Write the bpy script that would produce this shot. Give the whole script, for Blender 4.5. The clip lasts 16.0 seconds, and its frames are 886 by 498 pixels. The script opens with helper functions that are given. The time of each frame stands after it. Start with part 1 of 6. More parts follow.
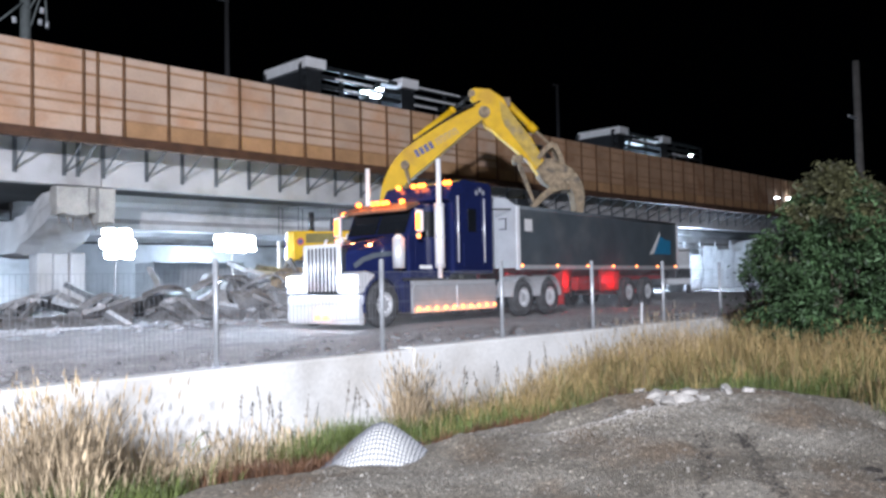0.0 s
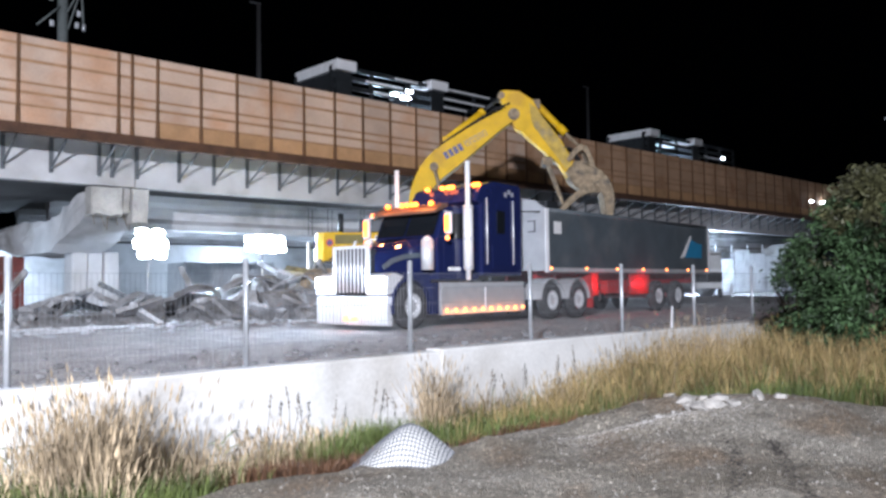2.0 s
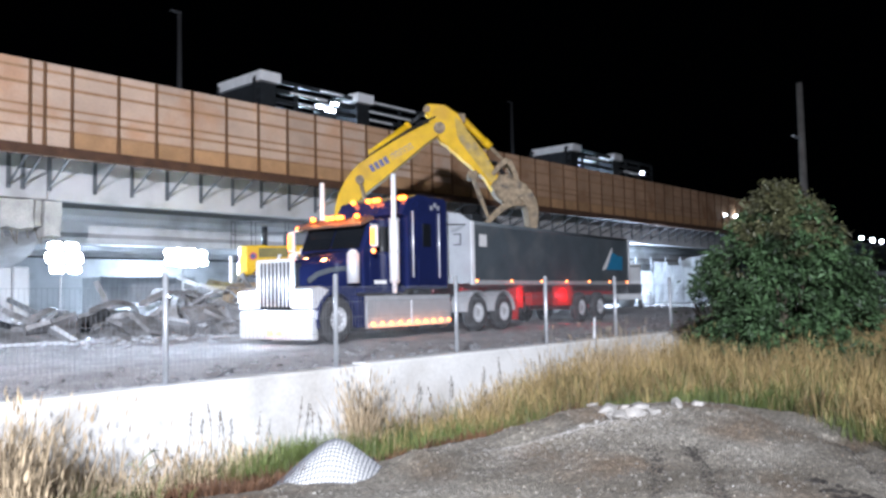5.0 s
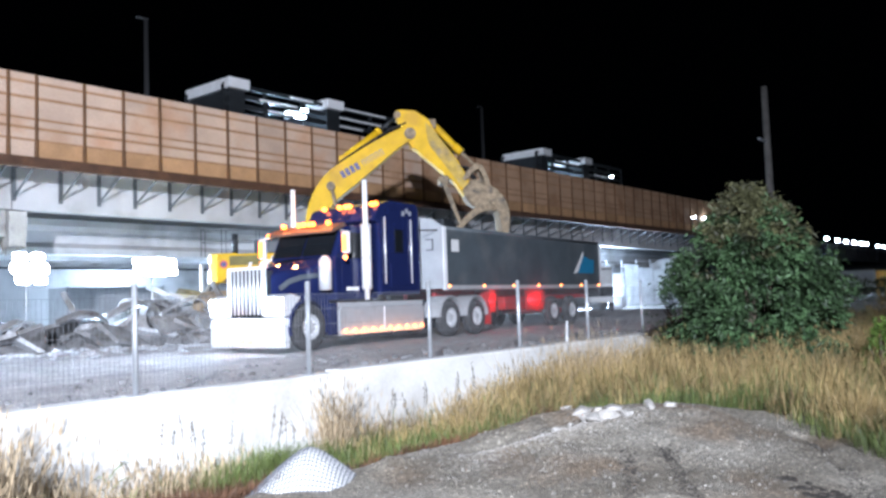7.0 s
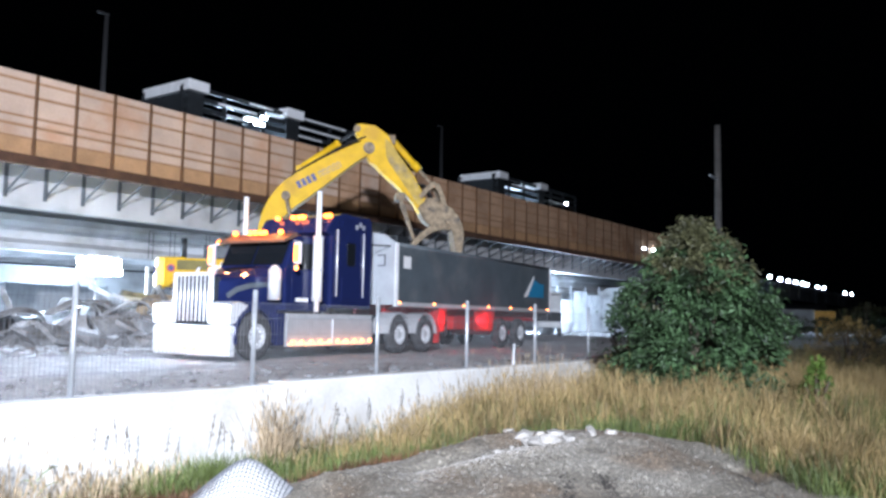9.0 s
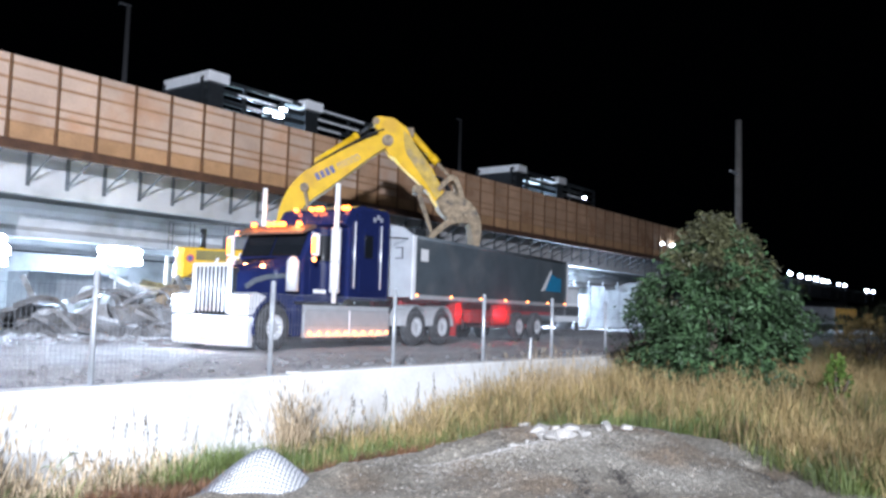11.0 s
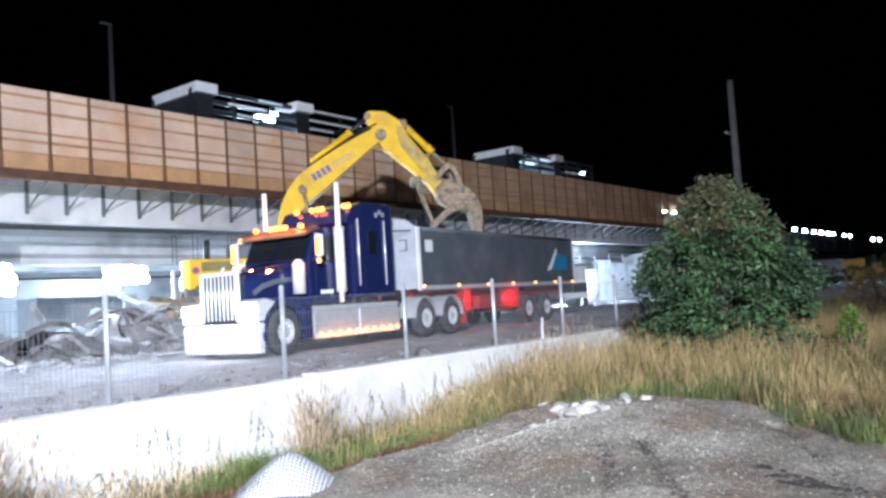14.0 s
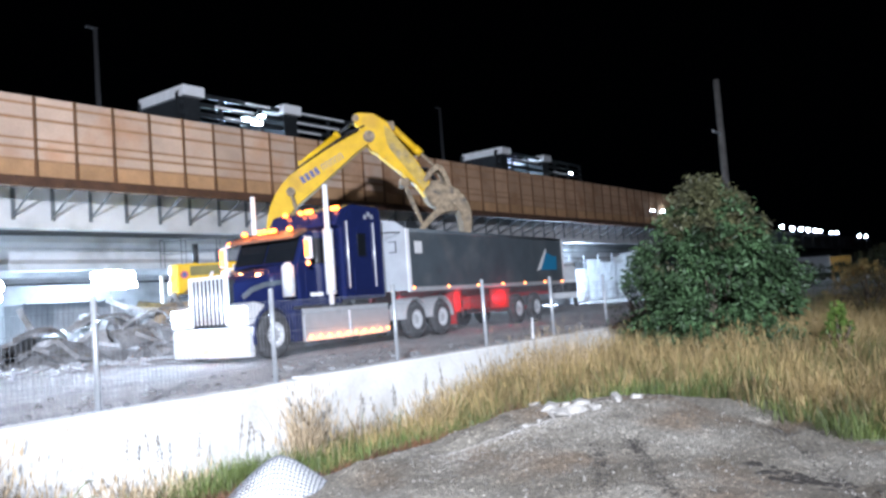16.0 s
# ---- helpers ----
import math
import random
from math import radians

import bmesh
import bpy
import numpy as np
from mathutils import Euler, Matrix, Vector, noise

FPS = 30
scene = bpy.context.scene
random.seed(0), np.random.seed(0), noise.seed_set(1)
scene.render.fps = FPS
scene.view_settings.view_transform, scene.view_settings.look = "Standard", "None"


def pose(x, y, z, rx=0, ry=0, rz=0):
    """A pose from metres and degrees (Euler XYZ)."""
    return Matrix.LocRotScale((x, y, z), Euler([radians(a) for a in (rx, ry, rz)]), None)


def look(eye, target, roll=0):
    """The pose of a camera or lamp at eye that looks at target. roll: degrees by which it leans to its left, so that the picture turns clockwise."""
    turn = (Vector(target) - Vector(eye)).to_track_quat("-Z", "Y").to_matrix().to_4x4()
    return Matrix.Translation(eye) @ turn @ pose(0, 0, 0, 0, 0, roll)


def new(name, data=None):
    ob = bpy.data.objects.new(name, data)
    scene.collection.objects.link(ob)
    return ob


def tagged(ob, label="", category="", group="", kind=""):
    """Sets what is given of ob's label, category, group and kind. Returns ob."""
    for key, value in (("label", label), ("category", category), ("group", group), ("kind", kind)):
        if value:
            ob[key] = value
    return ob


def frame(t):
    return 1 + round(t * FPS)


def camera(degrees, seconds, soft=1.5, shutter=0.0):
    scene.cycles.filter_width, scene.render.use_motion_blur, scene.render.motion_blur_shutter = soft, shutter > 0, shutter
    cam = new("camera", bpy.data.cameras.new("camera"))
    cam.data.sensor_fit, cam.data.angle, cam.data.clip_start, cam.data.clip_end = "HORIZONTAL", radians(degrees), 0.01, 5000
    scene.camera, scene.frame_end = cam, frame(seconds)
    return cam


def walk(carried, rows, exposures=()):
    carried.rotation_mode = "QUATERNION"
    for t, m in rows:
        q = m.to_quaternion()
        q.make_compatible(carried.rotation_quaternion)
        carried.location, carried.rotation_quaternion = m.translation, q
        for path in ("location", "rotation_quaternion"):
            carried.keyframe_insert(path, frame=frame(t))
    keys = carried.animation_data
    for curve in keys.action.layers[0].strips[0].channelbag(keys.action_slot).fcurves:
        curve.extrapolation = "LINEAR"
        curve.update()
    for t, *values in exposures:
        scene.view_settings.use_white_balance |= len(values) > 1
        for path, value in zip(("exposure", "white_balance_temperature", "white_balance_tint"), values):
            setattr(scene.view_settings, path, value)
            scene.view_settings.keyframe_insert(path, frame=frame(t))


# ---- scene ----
cam = camera(57.54, 16.0, soft=2.8)
PATH = [
    (0.0, pose(0.0, 0.0, 1.69, 92.32, 1.16, -45.26)),
    (0.5, pose(0.0, 0.0, 1.69, 92.19, 1.42, -44.29)),
    (1.0, pose(0.0, 0.0, 1.69, 92.17, 1.38, -43.55)),
    (1.5, pose(0.0, 0.0, 1.69, 92.36, 1.13, -43.32)),
    (2.0, pose(0.0, 0.0, 1.69, 92.49, 0.69, -43.25)),
    (2.5, pose(0.0, 0.0, 1.69, 92.55, 0.54, -43.57)),
    (3.0, pose(0.0, 0.0, 1.69, 92.68, 0.45, -43.42)),
    (3.5, pose(0.0, 0.0, 1.69, 92.74, 0.35, -43.21)),
    (4.0, pose(0.0, 0.0, 1.69, 92.43, -0.01, -43.81)),
    (4.5, pose(0.0, 0.0, 1.69, 93.13, 0.07, -47.31)),
    (5.0, pose(0.0, 0.0, 1.69, 93.33, 1.12, -48.48)),
    (7.5, pose(0.0, 0.0, 1.69, 93.80, 1.48, -51.01)),
    (8.0, pose(0.0, 0.0, 1.69, 93.70, -0.54, -51.79)),
    (8.5, pose(0.0, 0.0, 1.69, 94.38, -1.06, -53.13)),
    (9.0, pose(0.0, 0.0, 1.69, 94.89, -1.12, -54.00)),
    (11.5, pose(0.0, 0.0, 1.69, 94.18, -1.63, -52.40)),
    (12.0, pose(0.0, 0.0, 1.69, 94.49, 1.00, -50.94)),
    (12.5, pose(0.0, 0.0, 1.69, 92.06, 4.90, -49.36)),
    (13.0, pose(0.0, 0.0, 1.69, 92.87, 2.91, -51.30)),
    (13.5, pose(0.0, 0.0, 1.69, 92.93, 2.72, -52.11)),
    (14.0, pose(0.0, 0.0, 1.69, 93.58, 3.58, -52.17)),
    (14.5, pose(0.0, 0.0, 1.69, 93.78, 3.14, -51.87)),
    (15.0, pose(0.0, 0.0, 1.69, 93.65, 3.88, -51.40)),
    (15.5, pose(0.0, 0.0, 1.69, 93.56, 4.58, -52.40)),
    (16.0, pose(0.0, 0.0, 1.69, 93.62, 4.26, -52.88)),
]
walk(cam, PATH, ((0.0, -0.34, 6300, 10), (4.0, -0.34, 6300, 10), (5.2, -0.1, 6220, 9), (7.3, 0.08, 6000, 8), (16.0, 0.12, 6000, 8)))

# ---- world and lights ----
world = bpy.data.worlds.new("night")
scene.world = world
world.use_nodes = True
world.node_tree.nodes["Background"].inputs[0].default_value = (0.25, 0.4, 0.8, 1)
world.node_tree.nodes["Background"].inputs[1].default_value = 0.0004


def lamp(name, kind, m, watts, color=(1, 1, 1), size=0.3, angle=60, blend=0.5):
    data = bpy.data.lights.new(name, kind)
    data.energy, data.color = watts, color
    if kind == "AREA":
        data.shape, data.size = "DISK", size
    else:
        data.shadow_soft_size = size
    if kind == "SPOT":
        data.spot_size, data.spot_blend = radians(angle), blend
    ob = new(name, data)
    ob.matrix_world = m
    return ob


# flood tower behind the camera: its shadow of the boom falls on the formwork
lamp("flood_lamp", "SPOT", look((-14, -10, 9.0), (10, 19.5, 5.0)), 107000, (0.94, 0.955, 1.05), 0.45, 82, 0.95)
# work lights under the viaduct, facing the road
COOL = (0.7, 0.88, 1.1)
# unseen fill lamps added behind the towers to wash the girders and pier
for x, e in ((13.2, 330), (17.5, 290), (22.0, 260), (26.5, 260)):
    lamp("girder_fill_lamp", "SPOT", look((x, 29.8, 1.9), (x, 33.4, 3.9)), e, COOL, 0.3, 95, 0.8)
lamp("work_lamp", "SPOT", look((12.2, 27.4, 3.0), (8, 10, 0.0)), 6500, COOL, 0.35, 130, 0.4)
lamp("work_lamp", "SPOT", look((16.7, 27.4, 3.05), (14, 10, 0.0)), 6000, COOL, 0.35, 130, 0.4)
lamp("work_lamp", "SPOT", look((28.4, 27.9, 2.1), (22, 12, 0.3)), 2500, COOL, 0.2, 120, 0.4)
# unseen lamps added below the deck to brighten girders, back wall and hoarding
for x, y, z, e in ((8, 34.4, 2.6, 260), (17.5, 34.4, 3.0, 650), (27, 34.4, 3.0, 700), (40, 34.4, 3.0, 600), (14, 57, 2.4, 2800), (32, 57, 2.4, 2600), (55, 31, 3.4, 8500)):
    lamp("underdeck_fill_lamp", "POINT", pose(x, y, z), e, COOL, 0.3)
lamp("edge_lamp", "SPOT", look((115, 26.4, 7.6), (106, 17, 1)), 12000, COOL, 0.3, 84, 0.6)
lamp("deck_lamp", "POINT", pose(27.2, 34.2, 11.3), 350, COOL, 0.15)
lamp("deck_lamp", "POINT", pose(55.5, 34.2, 11.3), 300, COOL, 0.15)
# lamps of the truck
TRUCK = pose(11.98, 13.75, 0.68, 0, 0, 6.5)
for v in (0.4, 2.1):
    lamp("headlight_and_glare_lamp", "SPOT", TRUCK @ look((-0.85, v, 1.07), (-16, v, 0.8)), 450, COOL, 0.1, 80, 0.6)
    # added point lamp whitens bumper and grille in place of headlight glare
    lamp("headlight_and_glare_lamp", "POINT", TRUCK @ pose(-1.0, v, 1.1), 48, COOL, 0.12)
AMBERC, REDC = (1.0, 0.3, 0.08), (1.0, 0.03, 0.05)
tank_glow = lamp("marker_glow_lamp", "AREA", TRUCK @ look((2.8, -0.14, 0.33), (2.8, 0.3, 0.45)), 7, AMBERC)
tank_glow.data.shape, tank_glow.data.size, tank_glow.data.size_y = "RECTANGLE", 3.2, 0.03
for u, v, z, e, c in ((0.98, 0.6, 3.12, 42, AMBERC), (0.98, 1.8, 3.12, 42, AMBERC), (2.3, 0.6, 3.62, 22, AMBERC), (2.3, 1.7, 3.62, 22, AMBERC), (-0.82, 1.25, 0.3, 5, AMBERC), (8.3, -0.1, 0.95, 16, REDC), (11.3, -0.2, 0.95, 24, REDC)):
    lamp("marker_glow_lamp", "POINT", TRUCK @ pose(u, v, z), e, c, 0.05)


# ---- materials ----
def mat(name, color, rough=0.7, metal=0.0, vary=0.25, scale=3.0, bump=0.3, fine=40.0, spread=0.12, dirt=None, emit=0.0, coat=0.0):
    """A surface with variation at two scales, a random shift per object and relief."""
    m = bpy.data.materials.new(name)
    m.use_nodes = True
    nt = m.node_tree
    b = nt.nodes["Principled BSDF"]
    b.inputs["Roughness"].default_value, b.inputs["Metallic"].default_value = rough, metal
    b.inputs["Coat Weight"].default_value = coat
    geo = nt.nodes.new("ShaderNodeNewGeometry")
    big, small = nt.nodes.new("ShaderNodeTexNoise"), nt.nodes.new("ShaderNodeTexNoise")
    for n, s in ((big, scale), (small, fine)):
        n.inputs["Scale"].default_value = s
        n.inputs["Detail"].default_value = 6
        nt.links.new(geo.outputs["Position"], n.inputs["Vector"])
    info = nt.nodes.new("ShaderNodeObjectInfo")
    ramp = nt.nodes.new("ShaderNodeMapRange")
    ramp.inputs[1].default_value, ramp.inputs[2].default_value = 0.3, 0.7
    ramp.inputs[3].default_value, ramp.inputs[4].default_value = 1 - vary, 1 + vary
    nt.links.new(big.outputs[0], ramp.inputs[0])
    ramp2 = nt.nodes.new("ShaderNodeMapRange")
    ramp2.inputs[1].default_value, ramp2.inputs[2].default_value = 0.3, 0.7
    ramp2.inputs[3].default_value, ramp2.inputs[4].default_value = 1 - vary * 0.6, 1 + vary * 0.6
    nt.links.new(small.outputs[0], ramp2.inputs[0])
    ramp3 = nt.nodes.new("ShaderNodeMapRange")
    ramp3.inputs[3].default_value, ramp3.inputs[4].default_value = 1 - spread, 1 + spread
    nt.links.new(info.outputs["Random"], ramp3.inputs[0])
    m1, m2 = nt.nodes.new("ShaderNodeMath"), nt.nodes.new("ShaderNodeMath")
    m1.operation = m2.operation = "MULTIPLY"
    nt.links.new(ramp.outputs[0], m1.inputs[0])
    nt.links.new(ramp2.outputs[0], m1.inputs[1])
    nt.links.new(m1.outputs[0], m2.inputs[0])
    nt.links.new(ramp3.outputs[0], m2.inputs[1])
    mul = nt.nodes.new("ShaderNodeVectorMath")
    mul.operation = "SCALE"
    mul.inputs[0].default_value = color
    if dirt:
        mix = nt.nodes.new("ShaderNodeMix")
        mix.data_type = "RGBA"
        mask = nt.nodes.new("ShaderNodeTexNoise")
        mask.inputs["Scale"].default_value = scale * 0.6
        mask.inputs["Detail"].default_value = 8
        nt.links.new(geo.outputs["Position"], mask.inputs["Vector"])
        mr = nt.nodes.new("ShaderNodeMapRange")
        mr.inputs[1].default_value, mr.inputs[2].default_value = 0.5, 0.68
        nt.links.new(mask.outputs[0], mr.inputs[0])
        nt.links.new(mr.outputs[0], mix.inputs[0])
        mix.inputs[6].default_value, mix.inputs[7].default_value = (*color, 1), (*dirt, 1)
        nt.links.new(mix.outputs[2], mul.inputs[0])
    nt.links.new(m2.outputs[0], mul.inputs["Scale"])
    nt.links.new(mul.outputs[0], b.inputs["Base Color"])
    if bump:
        bp = nt.nodes.new("ShaderNodeBump")
        bp.inputs["Strength"].default_value, bp.inputs["Distance"].default_value = bump, 0.02
        nt.links.new(small.outputs[0], bp.inputs["Height"])
        nt.links.new(bp.outputs[0], b.inputs["Normal"])
    if emit:
        b.inputs["Emission Color"].default_value = (*color, 1)
        b.inputs["Emission Strength"].default_value = emit
    return m


def glow(name, color, strength):
    m = bpy.data.materials.new(name)
    m.use_nodes = True
    b = m.node_tree.nodes["Principled BSDF"]
    b.inputs["Base Color"].default_value = (*color, 1)
    b.inputs["Emission Color"].default_value = (*color, 1)
    b.inputs["Emission Strength"].default_value = strength
    return m


CONCRETE = mat("concrete", (0.5, 0.5, 0.51), 0.85, 0, 0.12, 0.8, 0.2, 30, 0.05, (0.33, 0.32, 0.31))
WHITE_CONCRETE = mat("whitewashed_concrete", (0.62, 0.615, 0.6), 0.8, 0, 0.12, 1.1, 0.2, 22, 0.04, (0.43, 0.41, 0.38))
# near-black base carries the shade under the deck in its colour
SOFFIT = mat("shade_dark_soffit", (0.045, 0.043, 0.043), 0.9, 0, 0.3, 0.7, 0.3, 20)
OLD_CONCRETE = mat("stained_concrete", (0.36, 0.35, 0.33), 0.9, 0, 0.3, 1.0, 0.4, 20, 0.1, (0.2, 0.18, 0.16))
PLY = mat("plywood", (0.53, 0.39, 0.3), 0.7, 0, 0.12, 0.9, 0.1, 12, 0.07, (0.5, 0.3, 0.19))
# darker PLY copy: light falling off with distance, put into the colour
DIM_PLY = mat("dim_far_plywood", (0.43, 0.27, 0.17), 0.75, 0, 0.14, 0.9, 0.1, 12, 0.12, (0.28, 0.14, 0.07))
KICKER = mat("orange_board", (0.42, 0.245, 0.125), 0.75, 0, 0.15, 1.5, 0.15, 16, 0.12)
BATTEN = mat("batten_timber", (0.34, 0.195, 0.105), 0.75, 0, 0.2, 2, 0.2, 20)
STUD = mat("stud_timber", (0.14, 0.072, 0.034), 0.75, 0, 0.25, 2, 0.2, 20)
PLATE = mat("dark_timber", (0.085, 0.04, 0.022), 0.8, 0, 0.3, 2, 0.2, 20)
BRACKET = mat("bracket_steel", (0.1, 0.11, 0.12), 0.75, 0.0, 0.2, 4, 0.1, 30)
DARK = mat("dark_steel", (0.035, 0.04, 0.045), 0.5, 0.5, 0.2, 4, 0.1, 30)
RUST = mat("rust_red_paint", (0.16, 0.035, 0.028), 0.7, 0, 0.3, 2, 0.3, 25, 0.05, (0.1, 0.04, 0.03))
PALE = mat("pale_grey_paint", (0.34, 0.35, 0.37), 0.5, 0, 0.1, 2, 0.05, 30)
WHITE_STEEL = mat("white_painted_steel", (0.75, 0.76, 0.78), 0.45, 0, 0.1, 2, 0.05, 30)
WIRE = mat("dull_wire", (0.22, 0.23, 0.25), 0.6, 0.3, 0.1, 6, 0, 60)
GALV = mat("galvanised_steel", (0.5, 0.52, 0.55), 0.45, 0.5, 0.12, 6, 0.05, 60)
YELLOW = mat("yellow_paint", (0.64, 0.395, 0.01), 0.55, 0, 0.12, 2.5, 0.06, 30, 0.03, (0.55, 0.33, 0.03))
YELLOW.node_tree.nodes["Principled BSDF"].inputs["Specular IOR Level"].default_value = 0.2
STICKPAINT = mat("muddy_yellow_paint", (0.42, 0.29, 0.05), 0.7, 0, 0.3, 3.5, 0.3, 25, 0.03, (0.24, 0.19, 0.11))
CLAY = mat("muddy_steel", (0.26, 0.2, 0.13), 0.75, 0.1, 0.35, 6, 0.4, 30, 0.05, (0.12, 0.1, 0.08))
BLACK = mat("black_rubber", (0.02, 0.02, 0.022), 0.8, 0, 0.2, 6, 0.2, 40)
TYRE = mat("dusty_tyre", (0.045, 0.045, 0.047), 0.85, 0, 0.3, 5, 0.3, 40)
NAVY = mat("navy_paint", (0.014, 0.021, 0.085), 0.16, 0.1, 0.08, 2, 0.0, 30, 0.0, None, 0, 0.6)
CHROME = mat("chrome", (0.93, 0.94, 0.96), 0.34, 0.4, 0.04, 3, 0.02, 30)
POLISHED = mat("polished_stack", (0.95, 0.95, 0.96), 0.26, 0.15, 0.04, 3, 0.02, 30)
ALLOY = mat("brushed_alloy", (0.66, 0.67, 0.69), 0.34, 0.4, 0.08, 4, 0.05, 50)
GREYBODY = mat("grey_trailer_paint", (0.098, 0.12, 0.136), 0.42, 0.2, 0.14, 1.5, 0.05, 20, 0.0, (0.14, 0.155, 0.165))
VISOR = mat("smoked_visor", (0.16, 0.1, 0.075), 0.4, 0.0, 0.1, 3, 0.02, 30)
RED = mat("red_chassis_paint", (0.35, 0.02, 0.02), 0.45, 0, 0.2, 3, 0.1, 30)
GLASS = mat("tinted_glass", (0.01, 0.012, 0.015), 0.06, 0, 0.05, 3, 0, 30, 0)
NAVY_TEXT = mat("navy_lettering", (0.02, 0.018, 0.1), 0.5, 0, 0.05, 3, 0, 30)
GREY_TEXT = mat("outline_lettering", (0.2, 0.18, 0.18), 0.5, 0, 0.05, 3, 0, 30)
WHITE = mat("white_decal", (0.8, 0.8, 0.8), 0.5, 0, 0.05, 3, 0, 30)
BLUE = mat("light_blue_decal", (0.03, 0.22, 0.4), 0.4, 0, 0.1, 5, 0, 30)
REDDECAL = mat("red_decal", (0.5, 0.03, 0.03), 0.5, 0, 0.05, 3, 0, 30)
MESHMAT = mat("white_plastic_mesh", (0.62, 0.62, 0.6), 0.6, 0, 0.06, 6, 0.1, 60)
MESHDARK = mat("grey_cord", (0.1, 0.105, 0.12), 0.7, 0, 0.1, 6, 0.1, 60)
ROCK = mat("pale_rock", (0.4, 0.38, 0.355), 0.9, 0, 0.25, 5, 0.7, 25, 0.1, (0.35, 0.32, 0.28))
RUBBLE = mat("rubble_concrete", (0.250, 0.250, 0.256), 0.9, 0, 0.35, 3, 0.6, 18, 0.25, (0.13, 0.12, 0.11))
RUBBLE_PALE = mat("pale_rubble", (0.32, 0.32, 0.33), 0.9, 0, 0.3, 3, 0.5, 18, 0.2, (0.2, 0.19, 0.18))
TRUNK = mat("bark", (0.09, 0.07, 0.05), 0.9, 0, 0.3, 8, 0.6, 40)
CLOTH = mat("grey_sheeting", (0.5, 0.52, 0.55), 0.7, 0, 0.2, 3, 0.3, 20)
AMBER = glow("amber_light", (1.0, 0.2, 0.025), 10)
AMBER_SOFT = glow("amber_marker", (1.0, 0.3, 0.08), 6)
HEAD = glow("head_light", (0.75, 0.88, 1.0), 60)
FLOOD = glow("flood_light_face", (0.8, 0.92, 1.0), 120)
FAR = glow("far_lamp_face", (0.75, 0.88, 1.0), 40)


def leafmat(name, color, vary):
    m = bpy.data.materials.new(name)
    m.use_nodes = True
    nt = m.node_tree
    b = nt.nodes["Principled BSDF"]
    b.inputs["Roughness"].default_value = 0.6
    geo = nt.nodes.new("ShaderNodeNewGeometry")
    ramp = nt.nodes.new("ShaderNodeMapRange")
    ramp.inputs[3].default_value, ramp.inputs[4].default_value = 1 - vary, 1 + vary
    nt.links.new(geo.outputs["Random Per Island"], ramp.inputs[0])
    n = nt.nodes.new("ShaderNodeTexNoise")
    n.inputs["Scale"].default_value = 1.3
    nt.links.new(geo.outputs["Position"], n.inputs["Vector"])
    mm = nt.nodes.new("ShaderNodeMath")
    mm.operation = "MULTIPLY"
    r2 = nt.nodes.new("ShaderNodeMapRange")
    r2.inputs[1].default_value, r2.inputs[2].default_value, r2.inputs[3].default_value, r2.inputs[4].default_value = 0.3, 0.7, 0.5, 1.5
    nt.links.new(n.outputs[0], r2.inputs[0])
    nt.links.new(ramp.outputs[0], mm.inputs[0])
    nt.links.new(r2.outputs[0], mm.inputs[1])
    mul = nt.nodes.new("ShaderNodeVectorMath")
    mul.operation = "SCALE"
    mul.inputs[0].default_value = color
    nt.links.new(mm.outputs[0], mul.inputs["Scale"])
    nt.links.new(mul.outputs[0], b.inputs["Base Color"])
    return m


LEAF = leafmat("dark_leaf", (0.041, 0.078, 0.031), 0.65)
YOUNGLEAF = leafmat("yellow_green_leaf", (0.08, 0.13, 0.022), 0.4)
OCHRE = leafmat("ochre_weed", (0.22, 0.16, 0.06), 0.5)
TOPLEAF = leafmat("olive_leaf", (0.06, 0.06, 0.026), 0.5)
# paler DRY copy: the floodlight's strong light on these tufts is in the colour
PALEDRY = leafmat("floodlit_pale_grass", (0.4, 0.31, 0.2), 0.35)
DEAD = leafmat("dead_weed", (0.11, 0.055, 0.028), 0.6)
DRY = leafmat("dry_grass", (0.3, 0.218, 0.095), 0.4)
GREEN = leafmat("green_grass", (0.088, 0.115, 0.03), 0.5)


